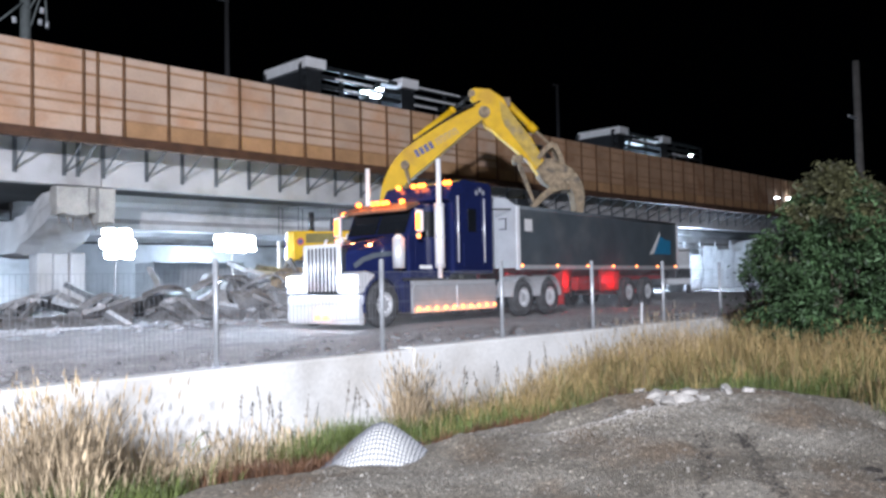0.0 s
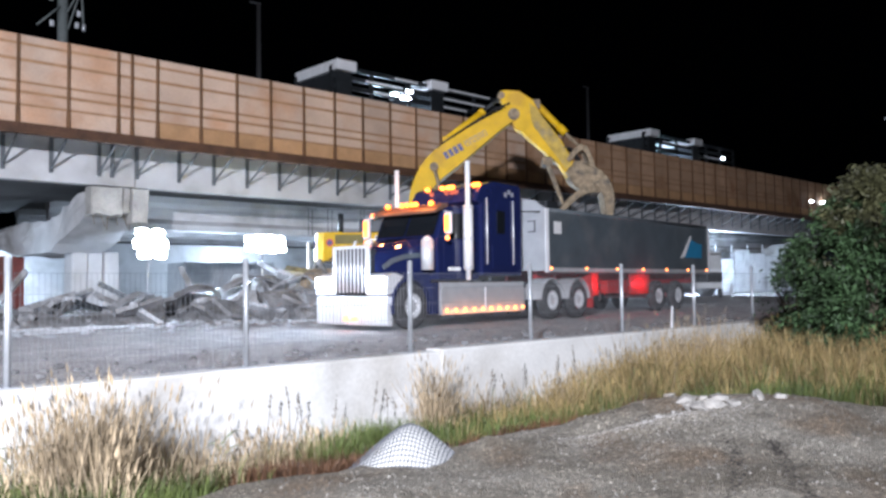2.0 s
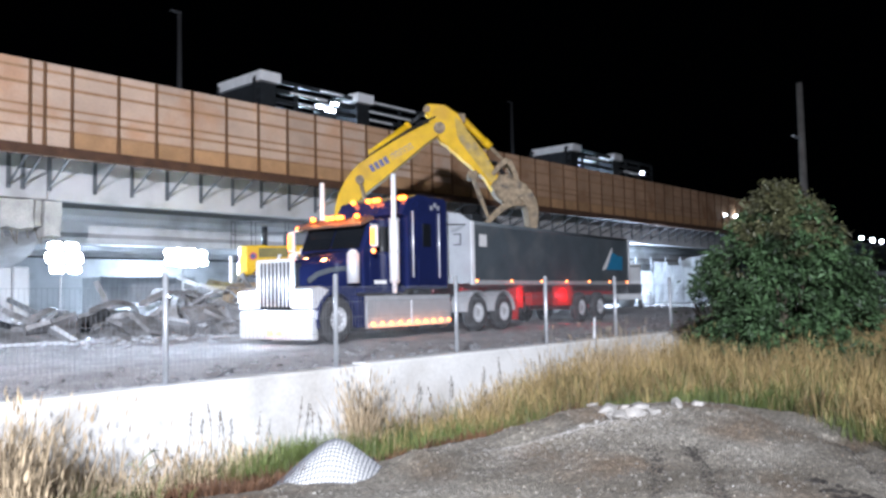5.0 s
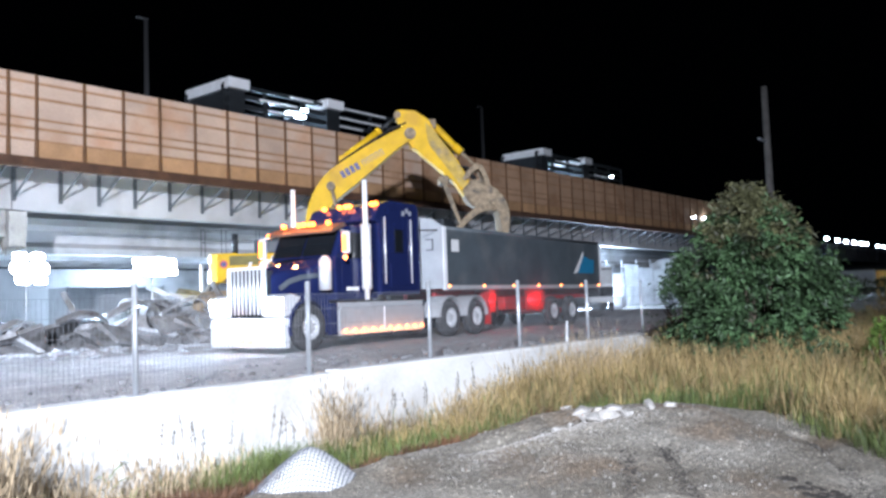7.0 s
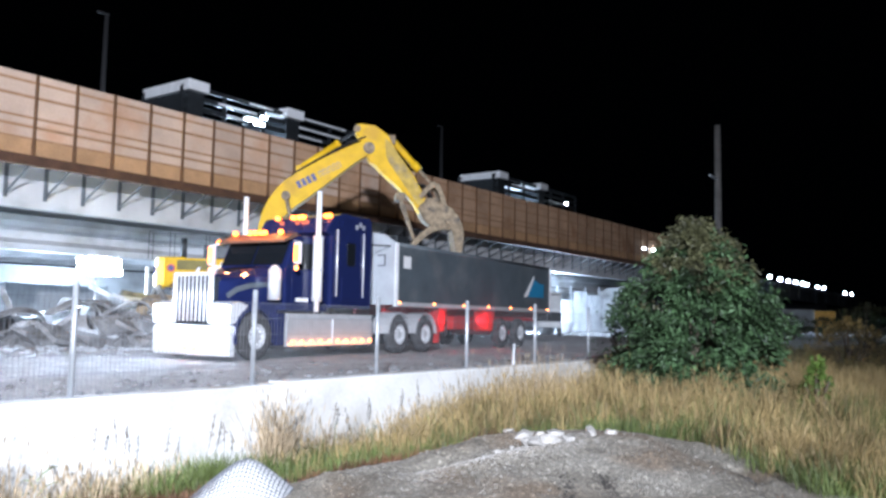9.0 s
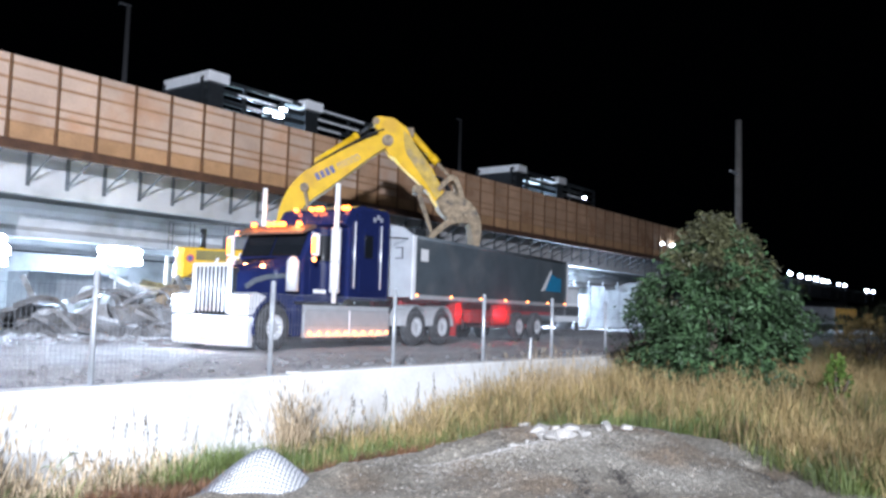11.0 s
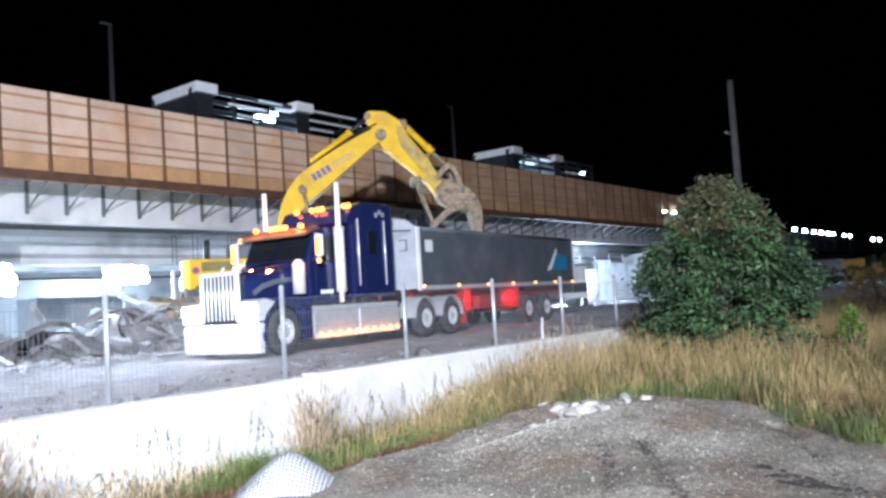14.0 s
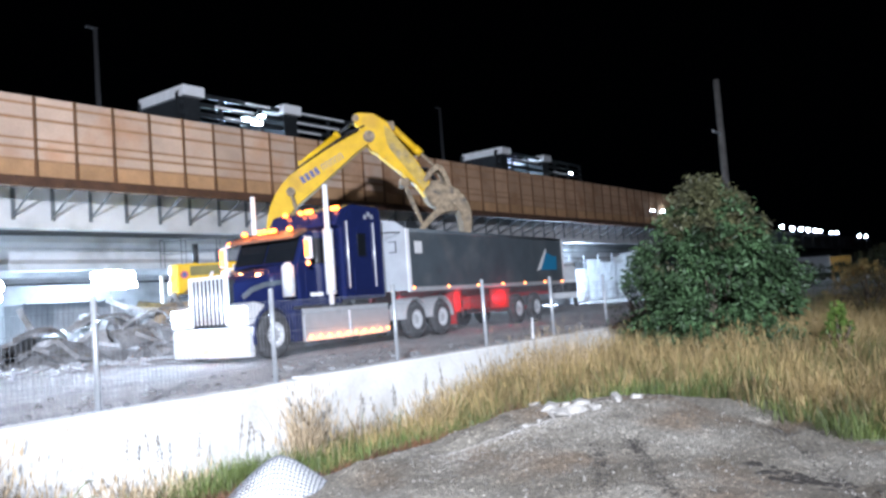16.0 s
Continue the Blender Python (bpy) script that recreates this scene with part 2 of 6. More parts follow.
def ground_material():
    m = bpy.data.materials.new("ground_gravel_and_soil")
    m.use_nodes = True
    nt = m.node_tree
    b = nt.nodes["Principled BSDF"]
    b.inputs["Roughness"].default_value = 0.95
    geo = nt.nodes.new("ShaderNodeNewGeometry")
    vor = nt.nodes.new("ShaderNodeTexVoronoi")
    vor.inputs["Scale"].default_value = 60
    n1, n2 = nt.nodes.new("ShaderNodeTexNoise"), nt.nodes.new("ShaderNodeTexNoise")
    n1.inputs["Scale"].default_value, n1.inputs["Detail"].default_value = 1.1, 10
    n2.inputs["Scale"].default_value, n2.inputs["Detail"].default_value = 22, 6
    for n in (vor, n1, n2):
        nt.links.new(geo.outputs["Position"], n.inputs["Vector"])
    def ramp_of(stops, source):
        r = nt.nodes.new("ShaderNodeValToRGB")
        e = r.color_ramp.elements
        e[0].position, e[0].color = stops[0][0], (*stops[0][1], 1)
        e[1].position, e[1].color = stops[-1][0], (*stops[-1][1], 1)
        for at, c in stops[1:-1]:
            e.new(at).color = (*c, 1)
        nt.links.new(source, r.inputs[0])
        return r

    road = ramp_of(((0.28, (0.145, 0.124, 0.095)), (0.44, (0.208, 0.185, 0.15)), (0.53, (0.24, 0.217, 0.18)), (0.7, (0.3, 0.276, 0.236))), n1.outputs[0])
    site = ramp_of(((0.3, (0.29, 0.27, 0.265)), (0.5, (0.39, 0.365, 0.36)), (0.7, (0.47, 0.445, 0.44))), n1.outputs[0])
    n3 = nt.nodes.new("ShaderNodeTexNoise")
    n3.inputs["Scale"].default_value, n3.inputs["Detail"].default_value = 0.9, 5
    shift = nt.nodes.new("ShaderNodeVectorMath")
    shift.inputs[1].default_value = (13.0, 5.0, 0.0)
    nt.links.new(geo.outputs["Position"], shift.inputs[0])
    nt.links.new(shift.outputs[0], n3.inputs["Vector"])
    patch = nt.nodes.new("ShaderNodeMapRange")
    patch.inputs[1].default_value, patch.inputs[2].default_value, patch.inputs[4].default_value = 0.5, 0.66, 0.75
    nt.links.new(n3.outputs[0], patch.inputs[0])
    brown = nt.nodes.new("ShaderNodeMix")
    brown.data_type = "RGBA"
    brown.inputs[7].default_value = (0.19, 0.135, 0.088, 1)
    nt.links.new(patch.outputs[0], brown.inputs[0])
    nt.links.new(road.outputs[0], brown.inputs[6])
    xyz = nt.nodes.new("ShaderNodeSeparateXYZ")
    nt.links.new(geo.outputs["Position"], xyz.inputs[0])
    side = nt.nodes.new("ShaderNodeMapRange")
    side.inputs[1].default_value, side.inputs[2].default_value = 7.9, 8.1
    nt.links.new(xyz.outputs[1], side.inputs[0])
    ramp = nt.nodes.new("ShaderNodeMix")
    ramp.data_type = "RGBA"
    nt.links.new(side.outputs[0], ramp.inputs[0])
    nt.links.new(brown.outputs[2], ramp.inputs[6])
    nt.links.new(site.outputs[0], ramp.inputs[7])
    # jagged dark damp patches
    n4 = nt.nodes.new("ShaderNodeTexNoise")
    n4.inputs["Scale"].default_value, n4.inputs["Detail"].default_value, n4.inputs["Roughness"].default_value = 1.7, 8, 0.68
    nt.links.new(shift.outputs[0], n4.inputs["Vector"])
    damp = nt.nodes.new("ShaderNodeMapRange")
    damp.inputs[1].default_value, damp.inputs[2].default_value, damp.inputs[4].default_value = 0.57, 0.66, 0.55
    nt.links.new(n4.outputs[0], damp.inputs[0])
    wet = nt.nodes.new("ShaderNodeMix")
    wet.data_type = "RGBA"
    wet.inputs[7].default_value = (0.075, 0.066, 0.055, 1)
    nt.links.new(damp.outputs[0], wet.inputs[0])
    nt.links.new(brown.outputs[2], wet.inputs[6])
    nt.links.new(wet.outputs[2], ramp.inputs[6])
    r2 = nt.nodes.new("ShaderNodeMapRange")
    r2.inputs[1].default_value, r2.inputs[2].default_value, r2.inputs[3].default_value, r2.inputs[4].default_value = 0.32, 0.68, 0.66, 1.34
    nt.links.new(n2.outputs[0], r2.inputs[0])
    # scattered pale chips
    wn = nt.nodes.new("ShaderNodeMapRange")
    wn.inputs[1].default_value, wn.inputs[2].default_value, wn.inputs[3].default_value, wn.inputs[4].default_value = 0.95, 1.0, 1.0, 3.2
    sep = nt.nodes.new("ShaderNodeSeparateColor")
    nt.links.new(vor.outputs["Color"], sep.inputs[0])
    nt.links.new(sep.outputs[0], wn.inputs[0])
    mm = nt.nodes.new("ShaderNodeMath")
    mm.operation = "MULTIPLY"
    # each pebble has its own tone
    peb = nt.nodes.new("ShaderNodeMapRange")
    peb.inputs[3].default_value, peb.inputs[4].default_value = 0.8, 1.2
    nt.links.new(sep.outputs[1], peb.inputs[0])
    tone = nt.nodes.new("ShaderNodeMath")
    tone.operation = "MULTIPLY"
    nt.links.new(peb.outputs[0], tone.inputs[0])
    nt.links.new(r2.outputs[0], tone.inputs[1])
    nt.links.new(tone.outputs[0], mm.inputs[0])
    nt.links.new(wn.outputs[0], mm.inputs[1])
    mul = nt.nodes.new("ShaderNodeVectorMath")
    mul.operation = "SCALE"
    nt.links.new(ramp.outputs[2], mul.inputs[0])
    nt.links.new(mm.outputs[0], mul.inputs["Scale"])
    nt.links.new(mul.outputs[0], b.inputs["Base Color"])
    bp = nt.nodes.new("ShaderNodeBump")
    bp.inputs["Strength"].default_value, bp.inputs["Distance"].default_value = 0.7, 0.03
    add = nt.nodes.new("ShaderNodeMath")
    nt.links.new(vor.outputs["Distance"], add.inputs[0])
    nt.links.new(n2.outputs[0], add.inputs[1])
    nt.links.new(add.outputs[0], bp.inputs["Height"])
    nt.links.new(bp.outputs[0], b.inputs["Normal"])
    return m


GROUND = ground_material()
LOOSE = leafmat("loose_stone", (0.2, 0.185, 0.165), 0.6)


# ---- mesh helpers ----
def box(bm, x0, x1, y0, y1, z0, z1, m=None, bevel=0.0):
    t = bmesh.new()
    bmesh.ops.create_cube(t, size=1)
    bmesh.ops.transform(t, matrix=Matrix.Translation(((x0 + x1) / 2, (y0 + y1) / 2, (z0 + z1) / 2)) @ Matrix.Diagonal((abs(x1 - x0), abs(y1 - y0), abs(z1 - z0), 1)), verts=t.verts)
    if bevel:
        bmesh.ops.bevel(t, geom=t.edges[:], offset=bevel, segments=2, affect="EDGES", profile=0.5)
    if m is not None:
        bmesh.ops.transform(t, matrix=m, verts=t.verts)
    join(bm, t)
    return bm


def join(bm, t):
    vs = [bm.verts.new(v.co) for v in t.verts]
    t.verts.index_update()
    for f in t.faces:
        g = bm.faces.new([vs[v.index] for v in f.verts])
        g.smooth = f.smooth
    t.free()


def tube(bm, a, b, r0, r1=None, seg=10):
    a, b = Vector(a), Vector(b)
    t = bmesh.new()
    d = b - a
    bmesh.ops.create_cone(t, cap_ends=True, segments=seg, radius1=r0, radius2=r0 if r1 is None else r1, depth=d.length)
    bmesh.ops.transform(t, matrix=Matrix.Translation((a + b) / 2) @ d.to_track_quat("Z", "Y").to_matrix().to_4x4(), verts=t.verts)
    for f in t.faces:
        f.smooth = len(f.verts) == 4
    join(bm, t)
    return bm


def bar(bm, a, b, w, h=None):
    """A square bar from a to b."""
    a, b = Vector(a), Vector(b)
    d = b - a
    h = w if h is None else h
    m = Matrix.Translation((a + b) / 2) @ d.to_track_quat("Z", "Y").to_matrix().to_4x4()
    return box(bm, -w / 2, w / 2, -h / 2, h / 2, -d.length / 2, d.length / 2, m)


def prism(bm, outline, y0, y1, m=None, bevel=0.0):
    """An outline in x and z, drawn from y0 to y1."""
    t = bmesh.new()
    lo = [t.verts.new((x, y0, z)) for x, z in outline]
    hi = [t.verts.new((x, y1, z)) for x, z in outline]
    n = len(outline)
    t.faces.new(lo)
    t.faces.new(hi[::-1])
    for i in range(n):
        t.faces.new((lo[(i + 1) % n], lo[i], hi[i], hi[(i + 1) % n]))
    bmesh.ops.recalc_face_normals(t, faces=t.faces)
    if bevel:
        bmesh.ops.bevel(t, geom=t.edges[:], offset=bevel, segments=2, affect="EDGES", profile=0.5)
    if m is not None:
        bmesh.ops.transform(t, matrix=m, verts=t.verts)
    join(bm, t)
    return bm


def chunk(bm, m, rough=0.25, sub=1, seed=0):
    """A broken lump inside a unit cube."""
    t = bmesh.new()
    bmesh.ops.create_icosphere(t, subdivisions=sub, radius=0.6)
    for v in t.verts:
        k = 1 + rough * noise.noise(v.co * 2.3 + Vector((seed * 7.1, seed * 3.3, 0)))
        v.co = Vector([max(-0.5, min(0.5, c * k)) for c in v.co])
    bmesh.ops.transform(t, matrix=m, verts=t.verts)
    join(bm, t)
    return bm


def mesh_of(name, bm, material):
    data = bpy.data.meshes.new(name)
    bm.to_mesh(data)
    bm.free()
    data.materials.append(material)
    return data


def part(name, bm, material, parent, label=""):
    ob = new(name, mesh_of(name, bm, material))
    ob.parent = parent
    return tagged(ob, label)


def thing(name, m, label, category, group="", kind=""):
    ob = new(name)
    ob.matrix_world = m
    return tagged(ob, label, category, group, kind)


def solid(name, bm, material, label, category, group="", kind=""):
    return tagged(new(name, mesh_of(name, bm, material)), label, category, group, kind)


B = bmesh.new


# ---- ground ----
SITE = 0.66


def smooth(a, b, x):
    t = max(0.0, min(1.0, (x - a) / (b - a)))
    return t * t * (3 - 2 * t)


EDGE = ((-30, 6.7), (2.2, 5.7), (2.9, 6.0), (3.5, 6.2), (4.3, 5.9), (4.9, 6.1), (5.3, 5.95), (6.9, 5.75), (7.9, 5.2), (8.5, 4.7), (9.2, 4.0), (9.6, 3.2), (9.9, 2.6), (9.6, 2.0), (10.2, 1.2), (60, -2))


def edge_at(x):
    """The y of the gravel's edge; vegetation grows beyond it."""
    for (xa, ya), (xb, yb) in zip(EDGE, EDGE[1:]):
        if x <= xb:
            return ya + (yb - ya) * max(0.0, min(1.0, (x - xa) / (xb - xa)))
    return EDGE[-1][1]


def off_line(x, y, line):
    """The distance from a broken line."""
    best = 99.0
    for (xa, ya), (xb, yb) in zip(line, line[1:]):
        dx, dy = xb - xa, yb - ya
        t = max(0.0, min(1.0, ((x - xa) * dx + (y - ya) * dy) / (dx * dx + dy * dy)))
        best = min(best, math.hypot(x - xa - t * dx, y - ya - t * dy))
    return best


# (line, height, half width) of the ridges and wheel tracks of the gravel mound
BERM = ((8.3, 4.1), (7.58, 4.28), (6.91, 4.63), (6.45, 5.1))
RIDGES = ((BERM, 0.055, 0.13), (((8.5, 4.95), (7.9, 5.15), (7.3, 5.38), (6.5, 5.5), (5.9, 5.6)), 0.1, 0.17), (((7.9, 4.75), (7.2, 5.0), (6.7, 5.3)), -0.07, 0.16),
          (((7.5, 3.5), (7.15, 3.22), (6.06, 2.53), (5.0, 1.9)), -0.06, 0.1), (((7.2, 3.75), (6.6, 3.35), (5.4, 2.8)), -0.04, 0.12), (((9.0, 2.6), (8.48, 2.31), (7.44, 1.7), (6.4, 1.2)), -0.06, 0.11),
          (((8.9, 3.6), (8.3, 3.3), (7.8, 2.9)), 0.05, 0.2), (((6.2, 4.6), (5.4, 4.4), (4.6, 4.5)), 0.03, 0.25))


def height(x, y):
    far = SITE + 0.02 * noise.noise(Vector((x * 0.5, y * 0.5, 0))) + 0.03 * noise.noise(Vector((x * 1.7, y * 1.7, 3)))
    mound = 0.34 * math.exp(-(((x - 8.5) / 2.0) ** 2 + ((y - 4.2) / 1.6) ** 2)) + 0.2 * math.exp(-(((x - 10.3) / 0.5) ** 2 + ((y - 3.2) / 0.35) ** 2))
    bank = 0.4 * math.exp(-(((x - 13.5) / 3.0) ** 2 + ((y - 4.4) / 2.8) ** 2))
    near = 0.03 + mound + bank + 0.05 * noise.noise(Vector((x * 0.9, y * 0.9, 7))) + 0.012 * noise.noise(Vector((x * 3, y * 3, 1)))
    near += 0.03 * noise.noise(Vector((x * 0.8 + y * 1.6, y * 0.5 - x * 0.2, 9)))
    if 4 < x < 10 and 0.8 < y < 6.2:
        wob = 0.12 * noise.noise(Vector((x * 1.9, y * 1.9, 5)))
        rough = 0.75 + 0.8 * noise.noise(Vector((x * 2.5, y * 2.5, 2)))
        for line, tall, half in RIDGES:
            near += tall * rough * math.exp(-((off_line(x + wob, y - wob, line)) / half) ** 2)
        near += 0.014 * noise.noise(Vector((x * 6, y * 6, 4)))
    # a shallow ditch between gravel and barrier
    if -6 < x < 12:
        near -= 0.2 * smooth(0.0, 0.5, y - edge_at(x)) * (1 - smooth(8.5, 11.0, x))
    k = smooth(7.95, 8.05, y)
    east = smooth(14, 24, x)
    near = near + (SITE - near) * east * smooth(3, 7.9, y)
    return near * (1 - k) + far * k


def axis(points):
    out = []
    for a, b, n in points:
        out += [a + (b - a) * i / n for i in range(n)]
    return out + [points[-1][1]]


gx = axis([(-900, -60, 6), (-60, -4, 14), (-4, 4, 50), (4, 10, 170), (10, 12, 30), (12, 16, 26), (16, 40, 60), (40, 120, 20), (120, 900, 6)])
gy = axis([(-900, -40, 6), (-40, 0, 12), (0, 1, 12), (1, 6.2, 150), (6.2, 7.9, 24), (7.9, 8.1, 3), (8.1, 30, 55), (30, 70, 12), (70, 900, 6)])
verts = [(x, y, height(x, y)) for y in gy for x in gx]
w = len(gx)
faces = [(j * w + i, j * w + i + 1, (j + 1) * w + i + 1, (j + 1) * w + i) for j in range(len(gy) - 1) for i in range(w - 1)]
data = bpy.data.meshes.new("ground")
data.from_pydata(verts, [], faces)
data.polygons.foreach_set("use_smooth", [True] * len(faces))
data.materials.append(GROUND)
tagged(new("ground", data), "grey-brown gravel and dirt ground of the roadside and the site", "ground", kind="structure")

# ---- concrete barrier with fence ----
BY = 7.8
joints = [-19.71, -10.71, -1.71, 7.29, 16.29, 25.29]
for i, (a, b) in enumerate(zip(joints, joints[1:])):
    bm = B()
    p = 0.03 if i >= 3 else 0.0
    outline = [(-p, -0.3), (0.30, -0.3), (0.30, 0.805 + p), (0.02 - p, 0.805 + p), (-p, 0.78 + p)]
    prism(bm, outline, a + 0.006, b - 0.006, Matrix.Translation((0, 0, 0)))
    for v in bm.verts:
        v.co = Vector((v.co.y, BY + v.co.x, v.co.z))
    bmesh.ops.recalc_face_normals(bm, faces=bm.faces)
    solid("concrete_barrier", bm, WHITE_CONCRETE, "white concrete road barrier lit by floodlights, fence posts on top", "barrier", "barriers of the roadside")

SP = 2.39
px0 = 7.8 * 0.579
fence = thing("mesh_fence", pose(0, 0, 0), "grey galvanised wire mesh fence standing on the white concrete barrier", "fence")
for i in range(-3, 8):
    x = px0 + i * SP
    bm = B()
    tube(bm, (x, BY + 0.17, 0.80), (x, BY + 0.17, 1.98), 0.032, None, 10)
    box(bm, x - 0.07, x + 0.07, BY + 0.1, BY + 0.24, 0.8, 0.815)
    tube(bm, (x, BY + 0.17, 1.98), (x, BY + 0.17, 2.0), 0.036, 0.02, 10)
    part("post", bm, GALV, fence)
    if i < 7:
        bm = B()
        a, b = x + 0.04, x + SP - 0.04
        n = 44
        for k in range(n + 1):
            xx = a + (b - a) * k / n
            bar(bm, (xx, BY + 0.13, 0.84), (xx, BY + 0.13, 1.84), 0.0028)
        for z in (0.84, 1.04, 1.24, 1.44, 1.64, 1.835):
            bar(bm, (a, BY + 0.135, z), (b, BY + 0.135, z), 0.0035)
        tagged(part("mesh_panel", bm, WIRE, fence), kind="stuff")

# ---- viaduct ----
PY, GY = 27.0, 29.0
studs = [1.5, 3.0, 4.5, 5.9, 7.4, 8.9, 10.5, 10.96, 11.85, 13.47, 14.9, 16.35, 17.85, 19.35, 20.8, 22.3]
while studs[-1] < 73:
    studs.append(studs[-1] + 1.5)
PZ0, PZ1 = 6.87, 9.62
formwork = thing("formwork_wall", pose(0, 0, 0), "orange-brown plywood formwork wall with timber studs along the viaduct edge", "formwork", kind="structure")
for a, b in zip(studs, studs[1:]):
    bm = B()
    box(bm, a + 0.004, b - 0.004, PY, PY + 0.02, PZ0, PZ1)
    # far panels take the darker copy in place of the floodlight's fall-off
    part("plywood_panel", bm, DIM_PLY if a > 33 or (a > 25 and int(a * 7) % 3 == 0) else PLY, formwork)
for a, b in zip(studs, studs[1:]):
    bm = B()
    box(bm, a + 0.046, b - 0.046, PY - 0.016, PY - 0.004, PZ0, 7.38)
    part("kicker_board", bm, KICKER if a > 11.5 else PLY, formwork)
for s in studs:
    bm = B()
    box(bm, s - 0.032, s + 0.032, PY - 0.10, PY - 0.014, 7.5, PZ1 - 0.02)
    prism(bm, [(s - 0.055, PZ0 - 0.02), (s + 0.055, PZ0 - 0.02), (s + 0.046, 7.3), (s + 0.032, 7.5), (s - 0.032, 7.5), (s - 0.046, 7.3)], PY - 0.105, PY - 0.017)
    part("stud", bm, STUD, formwork)
for z, hh in ((7.42, 0.04), (7.82, 0.05), (8.13, 0.04), (8.83, 0.05), (9.34, 0.045)):
    bm = B()
    box(bm, studs[0], studs[-1], PY - 0.012, PY - 0.003, z - hh, z + hh)
    part("batten", bm, BATTEN, formwork)
bm = B()
box(bm, studs[0], studs[-1], PY - 0.12, PY + 0.1, 6.51, PZ0 - 0.021)
part("bottom_plate", bm, PLATE, formwork)

viaduct = thing("viaduct", pose(0, 0, 0), "grey concrete viaduct with edge girder, steel brackets and pier", "viaduct", kind="structure")
bm = B()
box(bm, -40, 11.9, GY, GY + 0.5, 5.34, 7.0)
part("edge_girder", bm, CONCRETE, viaduct)
bm = B()
box(bm, 11.94, 76, GY, GY + 0.5, 5.34, 7.0)
part("edge_girder", bm, CONCRETE, viaduct)
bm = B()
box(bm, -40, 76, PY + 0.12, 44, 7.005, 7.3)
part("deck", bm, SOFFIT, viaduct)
# dark blocks added where only shade fills the gap above the girders
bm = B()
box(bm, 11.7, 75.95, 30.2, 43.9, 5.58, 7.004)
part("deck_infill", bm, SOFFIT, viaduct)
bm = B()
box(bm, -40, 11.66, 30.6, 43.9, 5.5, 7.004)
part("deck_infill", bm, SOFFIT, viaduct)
for y in (33.5, 38.0, 42.5):
    bm = B()
    outline = [(-0.35, 4.13), (0.35, 4.13), (0.35, 4.4), (0.12, 4.6), (0.12, 5.1), (0.3, 5.3), (0.3, 7.0), (-0.3, 7.0), (-0.3, 5.3), (-0.12, 5.1), (-0.12, 4.6), (-0.35, 4.4)]
    prism(bm, outline, 11.7, 76)
    for v in bm.verts:
        v.co = Vector((v.co.y, y + v.co.x, v.co.z))
    bmesh.ops.recalc_face_normals(bm, faces=bm.faces)
    part("inner_girder", bm, CONCRETE, viaduct)
for s in studs:
    bm = B()
    s += 0.12
    bar(bm, (s, GY - 0.05, 5.64), (s, GY - 0.05, 6.86), 0.13, 0.06)
    bar(bm, (s, GY - 0.1, 6.78), (s, PY - 0.05, 6.78), 0.04, 0.06)
    bar(bm, (s, GY - 0.06, 5.78), (s, PY + 0.1, 6.74), 0.065, 0.05)
    part("bracket", bm, BRACKET, viaduct)
for px in (11.42, 41.6, 71.6):
    # cap beam with its top broken away in steps
    bm = B()
    prism(bm, [(29.61, 4.25), (29.61, 5.2), (30.5, 5.12), (31.1, 4.9), (32.1, 4.82), (32.7, 4.5), (34.2, 4.36), (36.2, 4.3), (38.0, 4.5), (40.5, 4.4), (44, 4.5), (44, 4.2), (38.5, 3.12), (33.4, 3.12)], px - 1.0, px + 1.0)
    bmesh.ops.triangulate(bm, faces=[f for f in bm.faces if len(f.verts) > 4])
    bmesh.ops.subdivide_edges(bm, edges=bm.edges[:], cuts=4, use_grid_fill=True)
    for v in bm.verts:
        v.co += 0.13 * noise.noise_vector(v.co * 1.1) + 0.07 * noise.noise_vector(v.co * 3.7)
    for v in bm.verts:
        v.co = Vector((v.co.y, v.co.x, v.co.z))
    bmesh.ops.recalc_face_normals(bm, faces=bm.faces)
    part("pier_cap", bm, CONCRETE, viaduct, "broken stained concrete cap beam")
    for dx in (0.12, 0.78, 1.42):
        bm = B()
        box(bm, px + dx - 0.3, px + dx + 0.3, 33.4 + 0.07 * (int(dx * 10) % 4), 34.4, 0.3, 3.16, None, 0.06)
        part("pier_column", bm, CONCRETE, viaduct)
    for a, b, z0 in ((-1.06, 0.04, 4.28), (0.1, 0.34, 4.4), (0.4, 1.0, 4.02)):
        bm = B()
        box(bm, px + a, px + b, 28.96 + 0.1 * (z0 > 4.35), 29.62, z0, 5.3, None, 0.03)
        bmesh.ops.subdivide_edges(bm, edges=bm.edges[:], cuts=4, use_grid_fill=True)
        for v in bm.verts:
            v.co += (0.04 + 0.06 * (v.co.z < z0 + 0.3)) * noise.noise_vector(v.co * 2.6)
        part("bearing_block", bm, OLD_CONCRETE, viaduct)
    # torn reinforcement hanging under the blocks
    bm = B()
    for k in range(7):
        x0 = px - 0.9 + k * 0.27
        tube(bm, (x0, 29.3, 4.4), (x0 + 0.12 * math.sin(k * 2.1), 29.1, 3.95 - 0.1 * (k % 3)), 0.015, None, 5)
    tagged(part("reinforcement", bm, CLAY, viaduct), kind="stuff")

# back wall under the viaduct
bm = B()
box(bm, -60, 130, 60, 60.4, 0.3, 5.0)
solid("wall_back", bm, CONCRETE, "pale concrete wall behind the viaduct", "wall", kind="structure")


